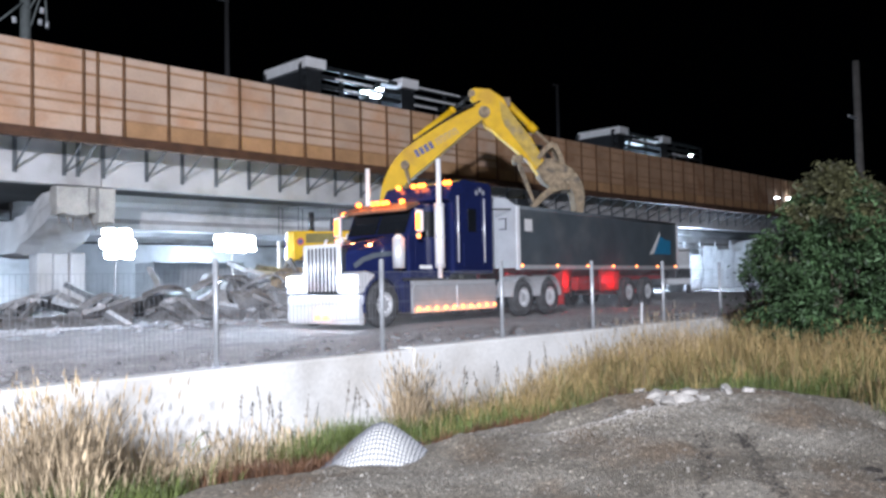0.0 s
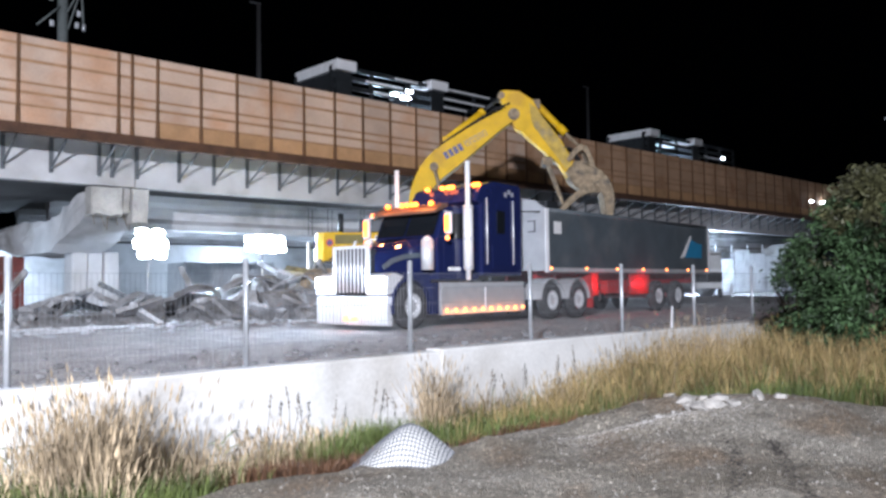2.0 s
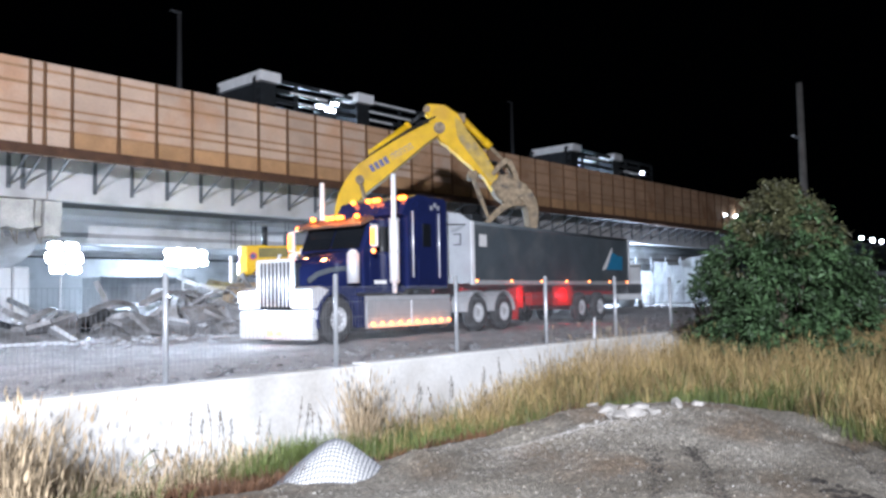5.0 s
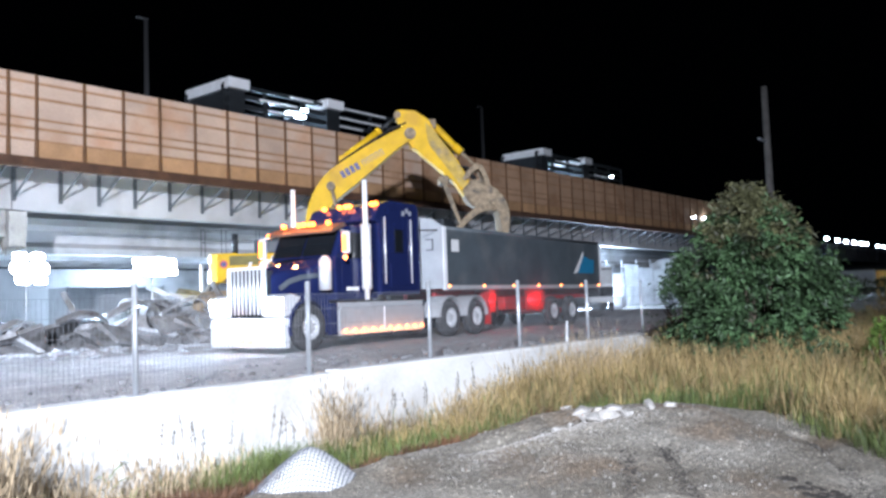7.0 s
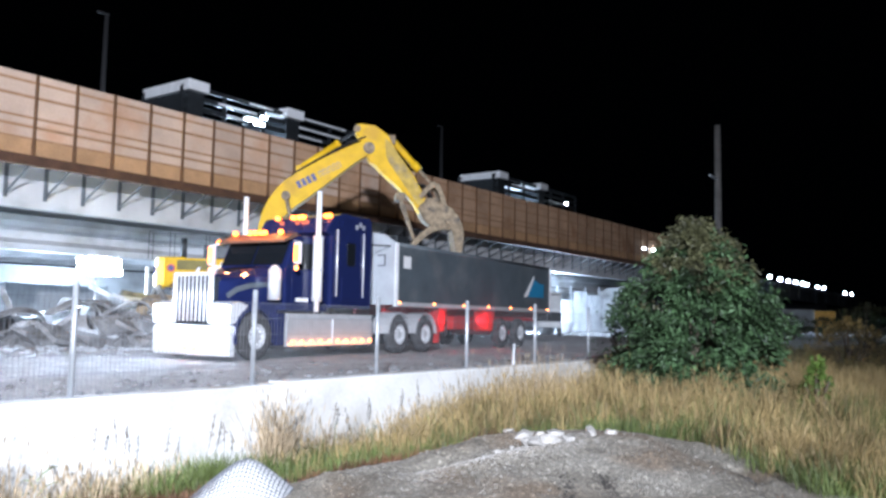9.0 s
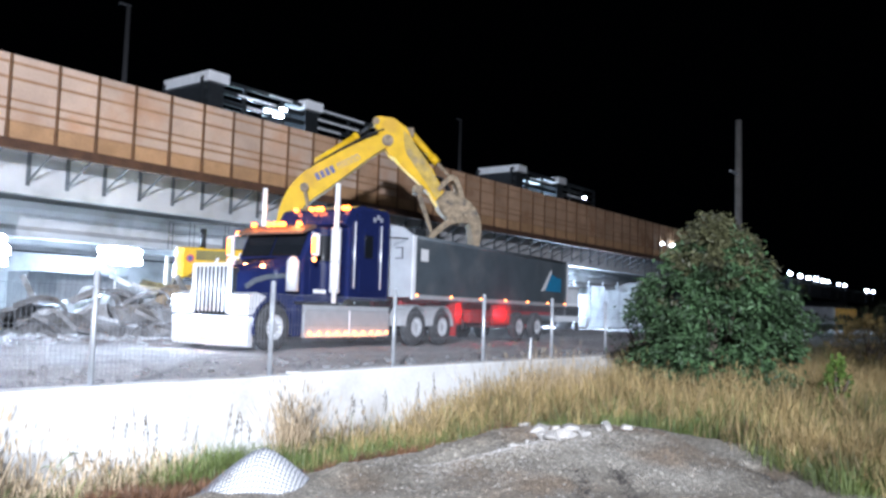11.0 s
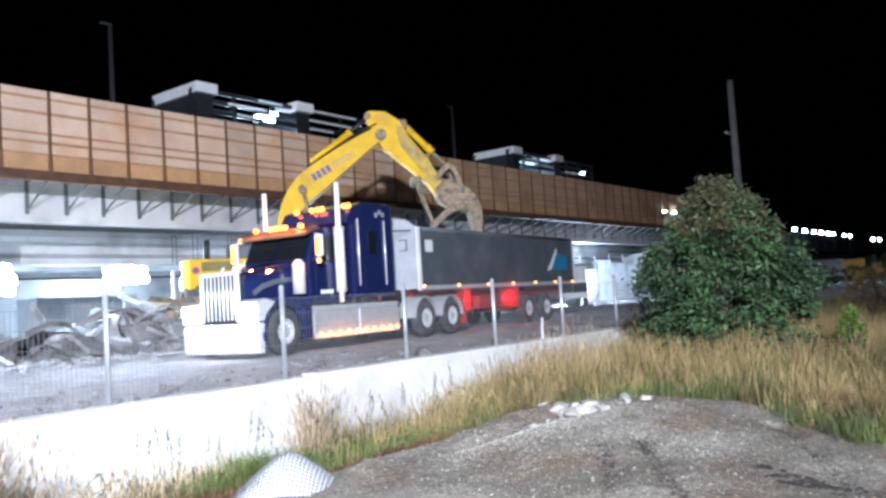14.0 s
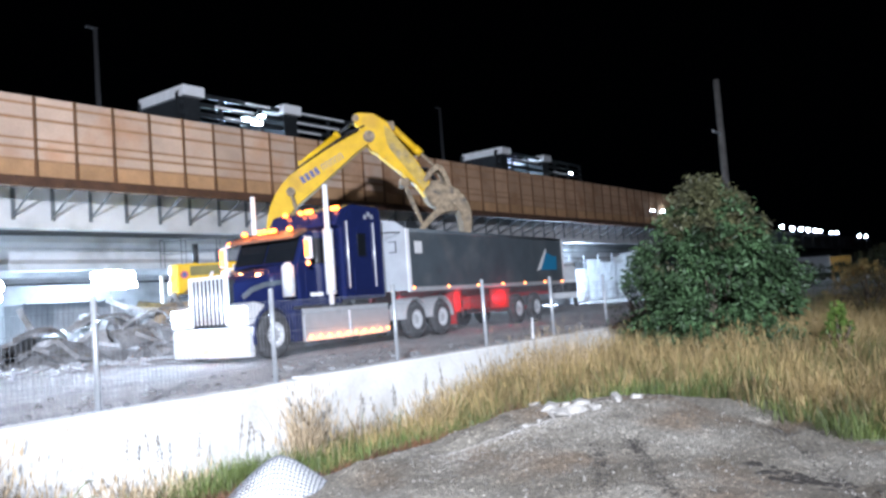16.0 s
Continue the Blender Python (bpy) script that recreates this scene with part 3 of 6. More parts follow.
# ---- gantries on the deck ----
def gantry(x0, x1, boxes, strips=()):
    g = thing("launching_gantry", pose(x0, 32.0, 7.55), "dark steel gantry with white box beams standing on the viaduct deck", "gantry", "gantries on the deck")
    L = x1 - x0
    for y in (0.3, 3.4):
        for z in (3.98, 4.47, 4.95):
            bm = B()
            bar(bm, (0, y, z), (L, y, z), 0.2, 0.16)
            part("rail_beam", bm, DARK, g)
            bm = B()
            box(bm, 0.6, L, y - 0.1, y + 0.1, z + 0.102, z + 0.12)
            part("rail_flange", bm, DARK, g)
        n = int(L / 2.2)
        for k in range(n + 1):
            bm = B()
            bar(bm, (k * L / n, y, 3.4), (k * L / n, y, 4.9), 0.16)
            part("upright", bm, DARK, g)
    # white strips stand in for light caught by the rail flanges
    for a, b, z in strips:
        bm = B()
        box(bm, a - x0, b - x0, 0.17, 0.198, z - 7.6, z - 7.5, None, 0.008)
        part("walkway_edge", bm, WHITE_STEEL, g, "pale strip for the lit flange of a dark rail")
    for bx in boxes:
        bm = B()
        box(bm, bx - x0 - 0.1, bx - x0 + 1.1, -0.2, 3.5, 4.72, 5.22, None, 0.02)
        part("box_beam", bm, WHITE_STEEL, g)
        bm = B()
        box(bm, bx - x0 + 0.1, bx - x0 + 1.0, 0.1, 3.7, 3.0, 4.745)
        part("trestle_head", bm, DARK, g)
        for y in (0.3, 3.4):
            bm = B()
            box(bm, bx - x0 + 0.2, bx - x0 + 0.9, y - 0.2, y + 0.2, -0.25, 3.0)
            part("leg", bm, DARK, g)
    return g


gantry(23.0, 38.0, (23.1, 29.4), ((25.05, 27.5, 12.04), (25.6, 27.05, 11.55), (27.0, 28.6, 12.5), (30.3, 34.2, 12.52), (30.4, 33.8, 11.97), (30.45, 32.3, 11.5)))
gantry(50.5, 64.0, (50.8, 57.0), ((53.0, 56.5, 12.1), (59.0, 62.5, 11.6)))
for x, y, z in ((26.6, 31.75, 11.53), (27.3, 31.75, 11.44), (27.6, 31.75, 11.83), (61.2, 31.75, 11.62)):
    k = 1.0 if z < 11.5 else 0.7
    g = thing("gantry_floodlight", look((x, y, z), (x - 10, 0, 2)), "small white floodlight hanging under the gantry", "floodlight", "floodlights of the gantries")
    bm = B()
    box(bm, -0.28 * k, 0.28 * k, -0.1 * k, 0.1 * k, 0.0, 0.1, None, 0.03)
    part("housing", bm, DARK, g)
    bm = B()
    prism(bm, [(0.26 * k * math.cos(a * math.pi / 10), 0.02 * math.sin(a * math.pi / 10)) for a in range(20)], -0.075 * k, 0.075 * k, pose(0, 0, -0.024))
    part("lens", bm, FLOOD, g)


# ---- work lights under the viaduct ----
def light_tower(x, y, z, w, h, cols, rows, tilt):
    """A mast with a bank of cols by rows flood heads, w by h in all."""
    g = thing("light_tower", pose(x, y, SITE), "glaring white work floodlights on a tripod mast", "floodlight", "work lights under the viaduct")
    bm = B()
    tube(bm, (0, 0.26, 0), (0, 0.26, z - SITE + 0.2), 0.04)
    for a in (0, 2.1, 4.2):
        bar(bm, (0, 0.26, 0.7), (0.7 * math.cos(a), 0.26 + 0.7 * math.sin(a), 0.0), 0.035)
    part("mast", bm, GALV, g)
    m = pose(0, 0.0, z - SITE, tilt)
    bm = B()
    for dx in (-0.3 * w, 0.3 * w):
        bar(bm, m @ Vector((dx, 0.14, -0.4 * h)), m @ Vector((dx, 0.14, 0.4 * h)), 0.04)
    bar(bm, m @ Vector((-0.45 * w, 0.16, 0)), m @ Vector((0.45 * w, 0.16, 0)), 0.05)
    part("crossbar", bm, GALV, g)
    for i in range(cols):
        for j in range(rows):
            cw, ch = w / cols, h / rows
            u, v = (i - (cols - 1) / 2) * cw, (j - (rows - 1) / 2) * ch
            # the outer heads are smaller and sit further in
            if cols * rows > 2:
                edge = (j in (0, rows - 1)) if rows == 3 else (i in (0, cols - 1))
                k = 0.8 if edge else 1.08
                u, v, cw, ch = u * (0.9 if rows == 3 and edge else 1.0), v * (1.0 if rows == 3 else 0.95), cw * k, ch * k
            n = m @ pose(u, 0, v, 0, 0, u * 14)
            bm = B()
            box(bm, -cw * 0.47, cw * 0.47, 0.0, 0.12, -ch * 0.47, ch * 0.47, n, 0.03)
            head = part("lamp_housing", bm, DARK, g)
            bm = B()
            t = bmesh.new()
            bmesh.ops.create_uvsphere(t, u_segments=20, v_segments=10, radius=1.0)
            for c in t.verts:
                q = Vector((math.copysign(abs(c.co.x) ** 0.6, c.co.x) * cw * 0.48, -0.004 + c.co.y * 0.06, math.copysign(abs(c.co.z) ** 0.6, c.co.z) * ch * 0.48))
                c.co = n @ q
            for f in t.faces:
                f.smooth = True
            join(bm, t)
            part("lens", bm, FLOOD, head, "domed glaring lens")


light_tower(12.1, 28.0, 3.25, 1.25, 1.2, 2, 3, -14)
light_tower(16.75, 28.0, 3.36, 1.9, 0.72, 4, 2, -12)
light_tower(28.4, 28.2, 2.1, 0.5, 0.3, 2, 1, -8)
light_tower(14.6, 25.5, 1.75, 0.4, 0.26, 2, 1, -8)


# ---- truck ----
truck = thing("tipper_truck", pose(11.98, 13.75, 0.68, 0, 0, 6.5), "navy blue bonneted truck with chrome trim and lit amber lamps", "truck")


def wheel(name, u, v, parent, side):
    """A dished alloy wheel at u, with its outer face at v."""
    s = side
    bm = B()
    prof = [(0.28, 0.02), (0.36, 0.0), (0.47, 0.02), (0.52, 0.07), (0.525, 0.14), (0.52, 0.22), (0.47, 0.27), (0.28, 0.27)]
    seg = 28
    rings = [[bm.verts.new((u + r * math.cos(2 * math.pi * k / seg), v + s * d, 0.525 + r * math.sin(2 * math.pi * k / seg))) for k in range(seg)] for r, d in prof]
    for a, b in zip(rings, rings[1:]):
        for k in range(seg):
            bm.faces.new((a[k], a[(k + 1) % seg], b[(k + 1) % seg], b[k])).smooth = True
    bmesh.ops.recalc_face_normals(bm, faces=bm.faces)
    wh = part(name, bm, TYRE, parent, "dusty black tyre on a polished alloy wheel")
    bm = B()
    prof = [(0.285, 0.03), (0.26, 0.02), (0.24, 0.08), (0.14, 0.1), (0.11, 0.03), (0.0, 0.02)]
    rings = [[bm.verts.new((u + r * math.cos(2 * math.pi * k / seg), v + s * d, 0.525 + r * math.sin(2 * math.pi * k / seg))) for k in range(seg)] for r, d in prof[:-1]]
    for a, b in zip(rings, rings[1:]):
        for k in range(seg):
            bm.faces.new((a[k], a[(k + 1) % seg], b[(k + 1) % seg], b[k])).smooth = True
    bm.faces.new(rings[-1])
    bmesh.ops.recalc_face_normals(bm, faces=bm.faces)
    part("rim", bm, ALLOY, wh, "polished alloy rim")
    bm = B()
    for k in range(10):
        a = 2 * math.pi * k / 10
        tube(bm, (u + 0.18 * math.cos(a), v + s * 0.12, 0.525 + 0.18 * math.sin(a)), (u + 0.18 * math.cos(a), v + s * 0.05, 0.525 + 0.18 * math.sin(a)), 0.018, None, 6)
    tagged(part("wheel_nut", bm, CHROME, wh), kind="stuff")


def ball(name, p, r, material, parent, label="", squash=1.0):
    bm = B()
    bmesh.ops.create_icosphere(bm, subdivisions=2, radius=r)
    for v in bm.verts:
        v.co = Vector((p[0] + v.co.x * squash, p[1] + v.co.y, p[2] + v.co.z))
    for f in bm.faces:
        f.smooth = True
    return part(name, bm, material, parent, label)


bm = B()
for v in (0.75, 1.65):
    box(bm, -0.6, 8.2, v - 0.05, v + 0.05, 0.75, 1.05)
for u in (0.8, 3.0, 5.0, 7.9):
    box(bm, u, u + 0.12, 0.7, 1.7, 0.78, 1.02)
tube(bm, (0, 0.3, 0.52), (0, 2.1, 0.52), 0.07)
for u in (5.87, 7.3):
    tube(bm, (u, 0.3, 0.52), (u, 2.1, 0.52), 0.09)
part("chassis", bm, DARK, truck)
# bumper, deep chrome, with a rounded face
bm = B()
prism(bm, [(-0.7, 0.1), (-0.73, 0.2), (-0.73, 0.68), (-0.69, 0.76), (-0.56, 0.76), (-0.56, 0.1)], 0.08, 2.42, None, 0.015)
bump = part("bumper", bm, CHROME, truck, "deep polished chrome bumper")
for v in (1.12, 1.38):
    bm = B()
    box(bm, -0.75, -0.731, v - 0.1, v + 0.1, 0.2, 0.3, None, 0.004)
    part("marker_lamp", bm, AMBER_SOFT, bump)
bm = B()
box(bm, -0.745, -0.732, 1.07, 1.43, 0.36, 0.5)
part("number_plate", bm, WHITE, bump)
# grille with upright bars
bm = B()
box(bm, -0.7, -0.4, 0.72, 1.78, 0.8, 1.82, None, 0.02)
grille = part("grille", bm, DARK, truck)
for k in range(9):
    v = 0.76 + k * 0.1225
    bm = B()
    tube(bm, (-0.715, v, 0.84), (-0.715, v, 1.84), 0.022, None, 8)
    part("grille_bar", bm, CHROME, grille)
bm = B()
bar(bm, (-0.7, 0.7, 0.8), (-0.7, 0.7, 1.86), 0.07)
bar(bm, (-0.7, 1.8, 0.8), (-0.7, 1.8, 1.86), 0.07)
bar(bm, (-0.7, 0.68, 1.87), (-0.7, 1.82, 1.87), 0.07)
part("grille_surround", bm, CHROME, grille)
bm = B()
bar(bm, (-0.62, 1.25, 1.9), (-0.55, 1.25, 2.02), 0.06, 0.03)
part("bonnet_ornament", bm, CHROME, truck)
# bonnet: narrows towards the grille
bm = B()
ring0 = [(-0.5, 0.72, 0.95), (-0.5, 0.72, 1.72), (-0.5, 0.9, 1.86), (-0.5, 1.6, 1.86), (-0.5, 1.78, 1.72), (-0.5, 1.78, 0.95)]
ring1 = [(1.2, 0.45, 0.95), (1.2, 0.45, 1.95), (1.2, 0.7, 2.18), (1.2, 1.8, 2.18), (1.2, 2.05, 1.95), (1.2, 2.05, 0.95)]
r0, r1 = [bm.verts.new(p) for p in ring0], [bm.verts.new(p) for p in ring1]
for k in range(6):
    bm.faces.new((r0[k], r0[(k + 1) % 6], r1[(k + 1) % 6], r1[k]))
bm.faces.new(r0)
bm.faces.new(r1)
bmesh.ops.recalc_face_normals(bm, faces=bm.faces)
bmesh.ops.bevel(bm, geom=bm.edges[:], offset=0.05, segments=3, affect="EDGES", profile=0.5)
bonnet = part("bonnet", bm, NAVY, truck, "glossy navy bonnet")
bm = B()
for a, b in zip([(-0.25, 1.4), (0.0, 1.56), (0.35, 1.66), (0.75, 1.7)], [(0.0, 1.56), (0.35, 1.66), (0.75, 1.7), (1.12, 1.72)]):
    va, vb = 0.675 - (a[0] + 0.5) * 0.159, 0.675 - (b[0] + 0.5) * 0.159
    bar(bm, (a[0], va + 0.035, a[1]), (b[0], vb + 0.035, b[1]), 0.03, 0.11)
part("bonnet_stripe", bm, GREYBODY, bonnet)
# guards over the steer wheels
for v0, v1 in ((0.02, 0.75), (1.75, 2.48)):
    bm = B()
    arc = [(0.64 * math.cos(a), 0.55 + 0.64 * math.sin(a)) for a in [math.pi * k / 10 for k in range(-1, 12)]]
    inner = [(0.57 * math.cos(a), 0.55 + 0.57 * math.sin(a)) for a in [math.pi * k / 10 for k in range(11, -2, -1)]]
    prism(bm, arc + inner, v0, v1)
    part("wheel_guard", bm, NAVY, truck)
    bm = B()
    prism(bm, [(-0.75, 0.78), (-0.75, 1.2), (-0.5, 1.28), (-0.2, 1.2), (-0.58, 0.8)], v0 + 0.05, v1 - 0.05, None, 0.02)
    pod = part("headlight_pod", bm, CHROME, truck)
    vm = 0.4 if v0 < 1 else 2.1
    for dv in (-0.14, 0.14):
        bm = B()
        box(bm, -0.80, -0.752, vm + dv - 0.12, vm + dv + 0.12, 0.97, 1.18, None, 0.01)
        part("headlight", bm, HEAD, pod, "bright white headlight")
# cab
bm = B()
prism(bm, [(1.15, 1.1), (1.1, 2.1), (1.45, 2.85), (1.6, 2.93), (2.75, 3.0), (2.75, 1.1)], 0.2, 2.3, None, 0.05)
cab = part("cab", bm, NAVY, truck, "glossy navy cab")
bm = B()
prism(bm, [(1.09, 2.2), (1.36, 2.78), (1.39, 2.765), (1.12, 2.19)], 0.32, 1.22)
part("windscreen", bm, GLASS, cab)
bm = B()
prism(bm, [(1.09, 2.2), (1.36, 2.78), (1.39, 2.765), (1.12, 2.19)], 1.28, 2.18)
part("windscreen", bm, GLASS, cab)
bm = B()
prism(bm, [(1.05, 2.72), (1.05, 2.78), (1.5, 2.98), (1.55, 2.9)], 0.2, 2.3)
part("sun_visor", bm, VISOR, cab, "smoked sun visor lit by amber lamps")
for v in (0.197, 2.283):
    bm = B()
    prism(bm, [(1.45, 2.12), (1.62, 2.72), (2.2, 2.76), (2.2, 2.12)], v, v + 0.02)
    part("door_window", bm, GLASS, cab)
bm = B()
box(bm, 1.35, 2.25, 0.185, 0.198, 1.2, 2.05, None, 0.004)
door = part("door", bm, NAVY, cab)
bm = B()
box(bm, 1.5, 1.95, 0.17, 0.184, 1.33, 1.42)
part("door_lettering_bars", bm, WHITE, door)
bm = B()
bar(bm, (2.1, 0.16, 1.75), (2.25, 0.16, 1.75), 0.03)
part("door_handle", bm, CHROME, door)
# sleeper with raised roof
bm = B()
prism(bm, [(2.76, 1.2), (2.76, 3.02), (2.5, 3.1), (2.75, 3.5), (3.3, 3.66), (4.45, 3.66), (4.55, 3.5), (4.55, 1.2)], 0.12, 2.38, None, 0.06)
sl = part("sleeper", bm, NAVY, truck, "navy sleeper box with raised roof")
for u, z0, z1 in ((2.95, 1.5, 3.2), (4.1, 1.5, 3.2)):
    bm = B()
    tube(bm, (u, 0.09, z0), (u, 0.09, z1), 0.018, None, 8)
    part("grab_rail", bm, CHROME, sl)
bm = B()
box(bm, 3.4, 3.75, 0.105, 0.118, 2.3, 2.9, None, 0.01)
part("sleeper_window", bm, GLASS, sl)
bm = B()
box(bm, 3.2, 4.3, 0.105, 0.118, 1.4, 2.0, None, 0.01)
part("locker_door", bm, NAVY, sl)
bm = B()
for k, (du, dz) in enumerate(((0, 0), (0.16, 0.08), (0.3, 0.02))):
    box(bm, 3.75 + du, 3.86 + du, 0.108, 0.118, 3.28 + dz, 3.4 + dz, Matrix.Identity(4))
part("roof_decal", bm, PALE, sl)
# exhaust stacks with guards
for v in (0.05, 2.45):
    bm = B()
    tube(bm, (2.12, v, 1.1), (2.12, v, 4.05), 0.065, None, 14)
    st = part("exhaust_pipe", bm, POLISHED, truck, "tall chrome exhaust stack")
    bm = B()
    tube(bm, (2.12, v, 1.35), (2.12, v, 2.95), 0.125, None, 18)
    part("heat_guard", bm, POLISHED, st)
    for z in (1.4, 2.1, 2.88):
        bm = B()
        tube(bm, (2.12, v, z), (2.12, v, z + 0.04), 0.135, None, 18)
        part("clamp", bm, ALLOY, st)
# air cleaners beside the bonnet and mirrors
for v in (0.28, 2.22):
    bm = B()
    tube(bm, (0.85, v, 1.35), (0.85, v, 2.05), 0.15, None, 18)
    tube(bm, (0.85, v, 2.05), (0.85, v, 2.15), 0.15, 0.06, 18)
    part("air_cleaner", bm, CHROME, truck, "chrome air cleaner canister")
for v, s in ((-0.12, -1), (2.62, 1)):
    bm = B()
    box(bm, 1.12, 1.2, v - 0.11, v + 0.11, 2.2, 2.72, None, 0.03)
    mi = part("mirror", bm, CHROME, truck, "chrome side mirror with amber lamp")
    bm = B()
    bar(bm, (1.2, v, 2.72), (1.4, v - s * 0.34, 2.78), 0.025)
    part("mirror_arm", bm, CHROME, mi)
    bm = B()
    bar(bm, (1.2, v, 2.2), (1.4, v - s * 0.34, 2.15), 0.025)
    part("mirror_arm", bm, CHROME, mi)
    bm = B()
    box(bm, 1.095, 1.118, v - 0.07, v + 0.07, 2.25, 2.65, None, 0.01)
    part("mirror_lamp", bm, AMBER, mi)
    ball("mirror_marker", (1.12, v, 2.1), 0.06, AMBER_SOFT, mi, "", 0.7)
# roof lamps
for v in (0.45, 0.95, 1.08, 1.25, 1.42, 1.9):
    ball("visor_lamp", (1.2, v, 2.97), 0.062, AMBER, cab, "", 1.3)
for v in (0.0, 0.12, 0.85, 0.98, 1.18, 1.7):
    ball("roof_lamp", (2.66, v + 0.14, 3.52), 0.066, AMBER, sl, "", 1.3)
# fuel tank box with a row of lamps
for v0, v1 in ((0.02, 0.65), (1.85, 2.48)):
    bm = B()
    prism(bm, [(1.08, 0.27), (1.02, 0.4), (1.02, 0.86), (1.1, 0.95), (4.45, 0.95), (4.5, 0.86), (4.5, 0.27)], v0, v1, None, 0.02)
    tank = part("fuel_tank", bm, ALLOY, truck, "polished alloy tank box with amber lamps")
    if v0 < 1:
        for k in range(10):
            ball("tank_lamp", (1.22 + k * 0.35, 0.005, 0.385), 0.045, AMBER_SOFT, tank)
        bm = B()
        box(bm, 2.74, 2.78, 0.0, 0.018, 0.35, 0.92)
        part("tank_strap", bm, ALLOY, tank)
        bm = B()
        box(bm, 1.05, 4.5, 0.05, 0.5, 0.951, 1.05)
        part("step", bm, ALLOY, tank)
bm = B()
box(bm, 0.72, 1.0, 0.05, 0.6, 0.3, 1.05, None, 0.02)
part("battery_step", bm, NAVY, truck)
wheel("wheel", 0.05, 0.0, truck, 1)
wheel("wheel", 0.05, 2.5, truck, -1)
for u in (5.87, 7.3):
    wheel("wheel", u, 0.0, truck, 1)
    wheel("wheel", u, 2.5, truck, -1)
    bm = B()
    arc = [(u + 0.62 * math.cos(a), 0.55 + 0.6 * math.sin(a)) for a in [math.pi * k / 8 for k in range(0, 9)]]
    inner = [(u + 0.59 * math.cos(a), 0.55 + 0.57 * math.sin(a)) for a in [math.pi * k / 8 for k in range(8, -1, -1)]]
    prism(bm, arc + inner, 0.0, 0.6)
    part("mudguard", bm, ALLOY, truck)
bm = B()
box(bm, 8.05, 8.12, 0.02, 0.62, 0.25, 1.1)
part("mudflap", bm, RED, truck)

bm = B()
tube(bm, (4.58, 0.16, 2.95), (5.48, 0.16, 3.0), 0.02, None, 8)
part("air_line", bm, BLACK, truck)

# tipper trailer
trailer = thing("tipper_trailer", pose(11.98, 13.75, 0.68, 0, 0, 6.5), "dark grey tipper trailer with red chassis coupled behind the truck", "trailer")
bm = B()
box(bm, 5.62, 16.95, 0.0, 0.06, 1.45, 3.03)
part("tub_side", bm, GREYBODY, trailer, "dark grey tub side")
bm = B()
box(bm, 5.62, 16.95, 2.44, 2.5, 1.45, 3.03)
part("tub_side", bm, GREYBODY, trailer)
bm = B()
box(bm, 5.62, 16.9, 0.065, 2.435, 1.4, 1.46)
part("tub_floor", bm, GREYBODY, trailer)
bm = B()
prism(bm, [(0.0, 1.35), (0.0, 3.1), (0.35, 3.34), (1.25, 3.46), (2.15, 3.34), (2.5, 3.1), (2.5, 1.35)], 5.5, 5.61)
for v in bm.verts:
    v.co = Vector((v.co.y, v.co.x, v.co.z))
bmesh.ops.recalc_face_normals(bm, faces=bm.faces)
part("front_wall", bm, PALE, trailer, "pale grey painted front wall")
bm = B()
for z in (2.45, 2.75):
    bar(bm, (5.46, 0.3, z), (5.46, 0.55, z), 0.025)
bar(bm, (5.44, 0.3, 2.45), (5.44, 0.3, 2.75), 0.025)
part("grab_handle", bm, DARK, trailer)
bm = B()
box(bm, 5.5, 5.66, -0.03, 0.0, 1.3, 3.1)
part("corner_post", bm, WHITE_STEEL, trailer)
bm = B()
box(bm, 5.55, 6.15, -0.02, 0.25, 3.1, 3.32, None, 0.03)
part("tarp_bracket", bm, DARK, trailer)
bm = B()
box(bm, 16.9, 17.05, -0.03, 2.53, 1.3, 3.12)
part("tailgate", bm, GREYBODY, trailer)
bm = B()
box(bm, 16.86, 17.0, -0.05, -0.031, 1.32, 3.1)
part("rear_post", bm, WHITE_STEEL, trailer, "white reflective rear post")
bm = B()
tube(bm, (5.6, 0.03, 3.06), (17.0, 0.03, 3.06), 0.06)
tube(bm, (5.6, 2.47, 3.06), (17.0, 2.47, 3.06), 0.06)
part("top_rail", bm, GREYBODY, trailer)
bm = B()
box(bm, 5.5, 17.0, -0.02, 0.05, 1.31, 1.44, None, 0.01)
rail = part("side_rail", bm, ALLOY, trailer, "bright alloy side rail with marker lamps")
for u in (5.75, 7.7, 9.6, 11.4, 13.2, 15.0, 16.7):
    ball("side_lamp", (u, -0.03, 1.42), 0.04, AMBER_SOFT, rail)
bm = B()
box(bm, 5.95, 6.35, -0.008, -0.002, 2.4, 2.75)
part("placard", bm, WHITE, trailer)
bm = B()
prism(bm, [(14.75, 1.87), (15.34, 2.55), (15.9, 2.42), (16.35, 2.4), (16.3, 1.87)], -0.012, -0.004)
part("blue_logo_shape", bm, BLUE, trailer, "light blue triangular logo shape")
bm = B()
prism(bm, [(14.37, 1.84), (15.3, 2.7), (15.36, 2.6), (14.75, 1.9)], -0.02, -0.013)
part("logo_edge", bm, WHITE, trailer)
bm = B()
for v in (0.7, 1.7):
    box(bm, 6.0, 16.9, v - 0.06, v + 0.06, 0.95, 1.4)
box(bm, 8.2, 8.6, 0.1, 2.4, 0.6, 1.3)
box(bm, 9.6, 12.0, 0.35, 0.6, 0.65, 1.05)
for u in (12.65, 14.2):
    tube(bm, (u, 0.3, 0.52), (u, 2.1, 0.52), 0.08)
part("chassis", bm, RED, trailer, "red painted chassis")
bm = B()
prism(bm, [(10.6, 0.6), (10.6, 1.25), (12.0, 1.25), (11.9, 0.6)], 0.05, 0.11)
part("side_guard", bm, RED, trailer)
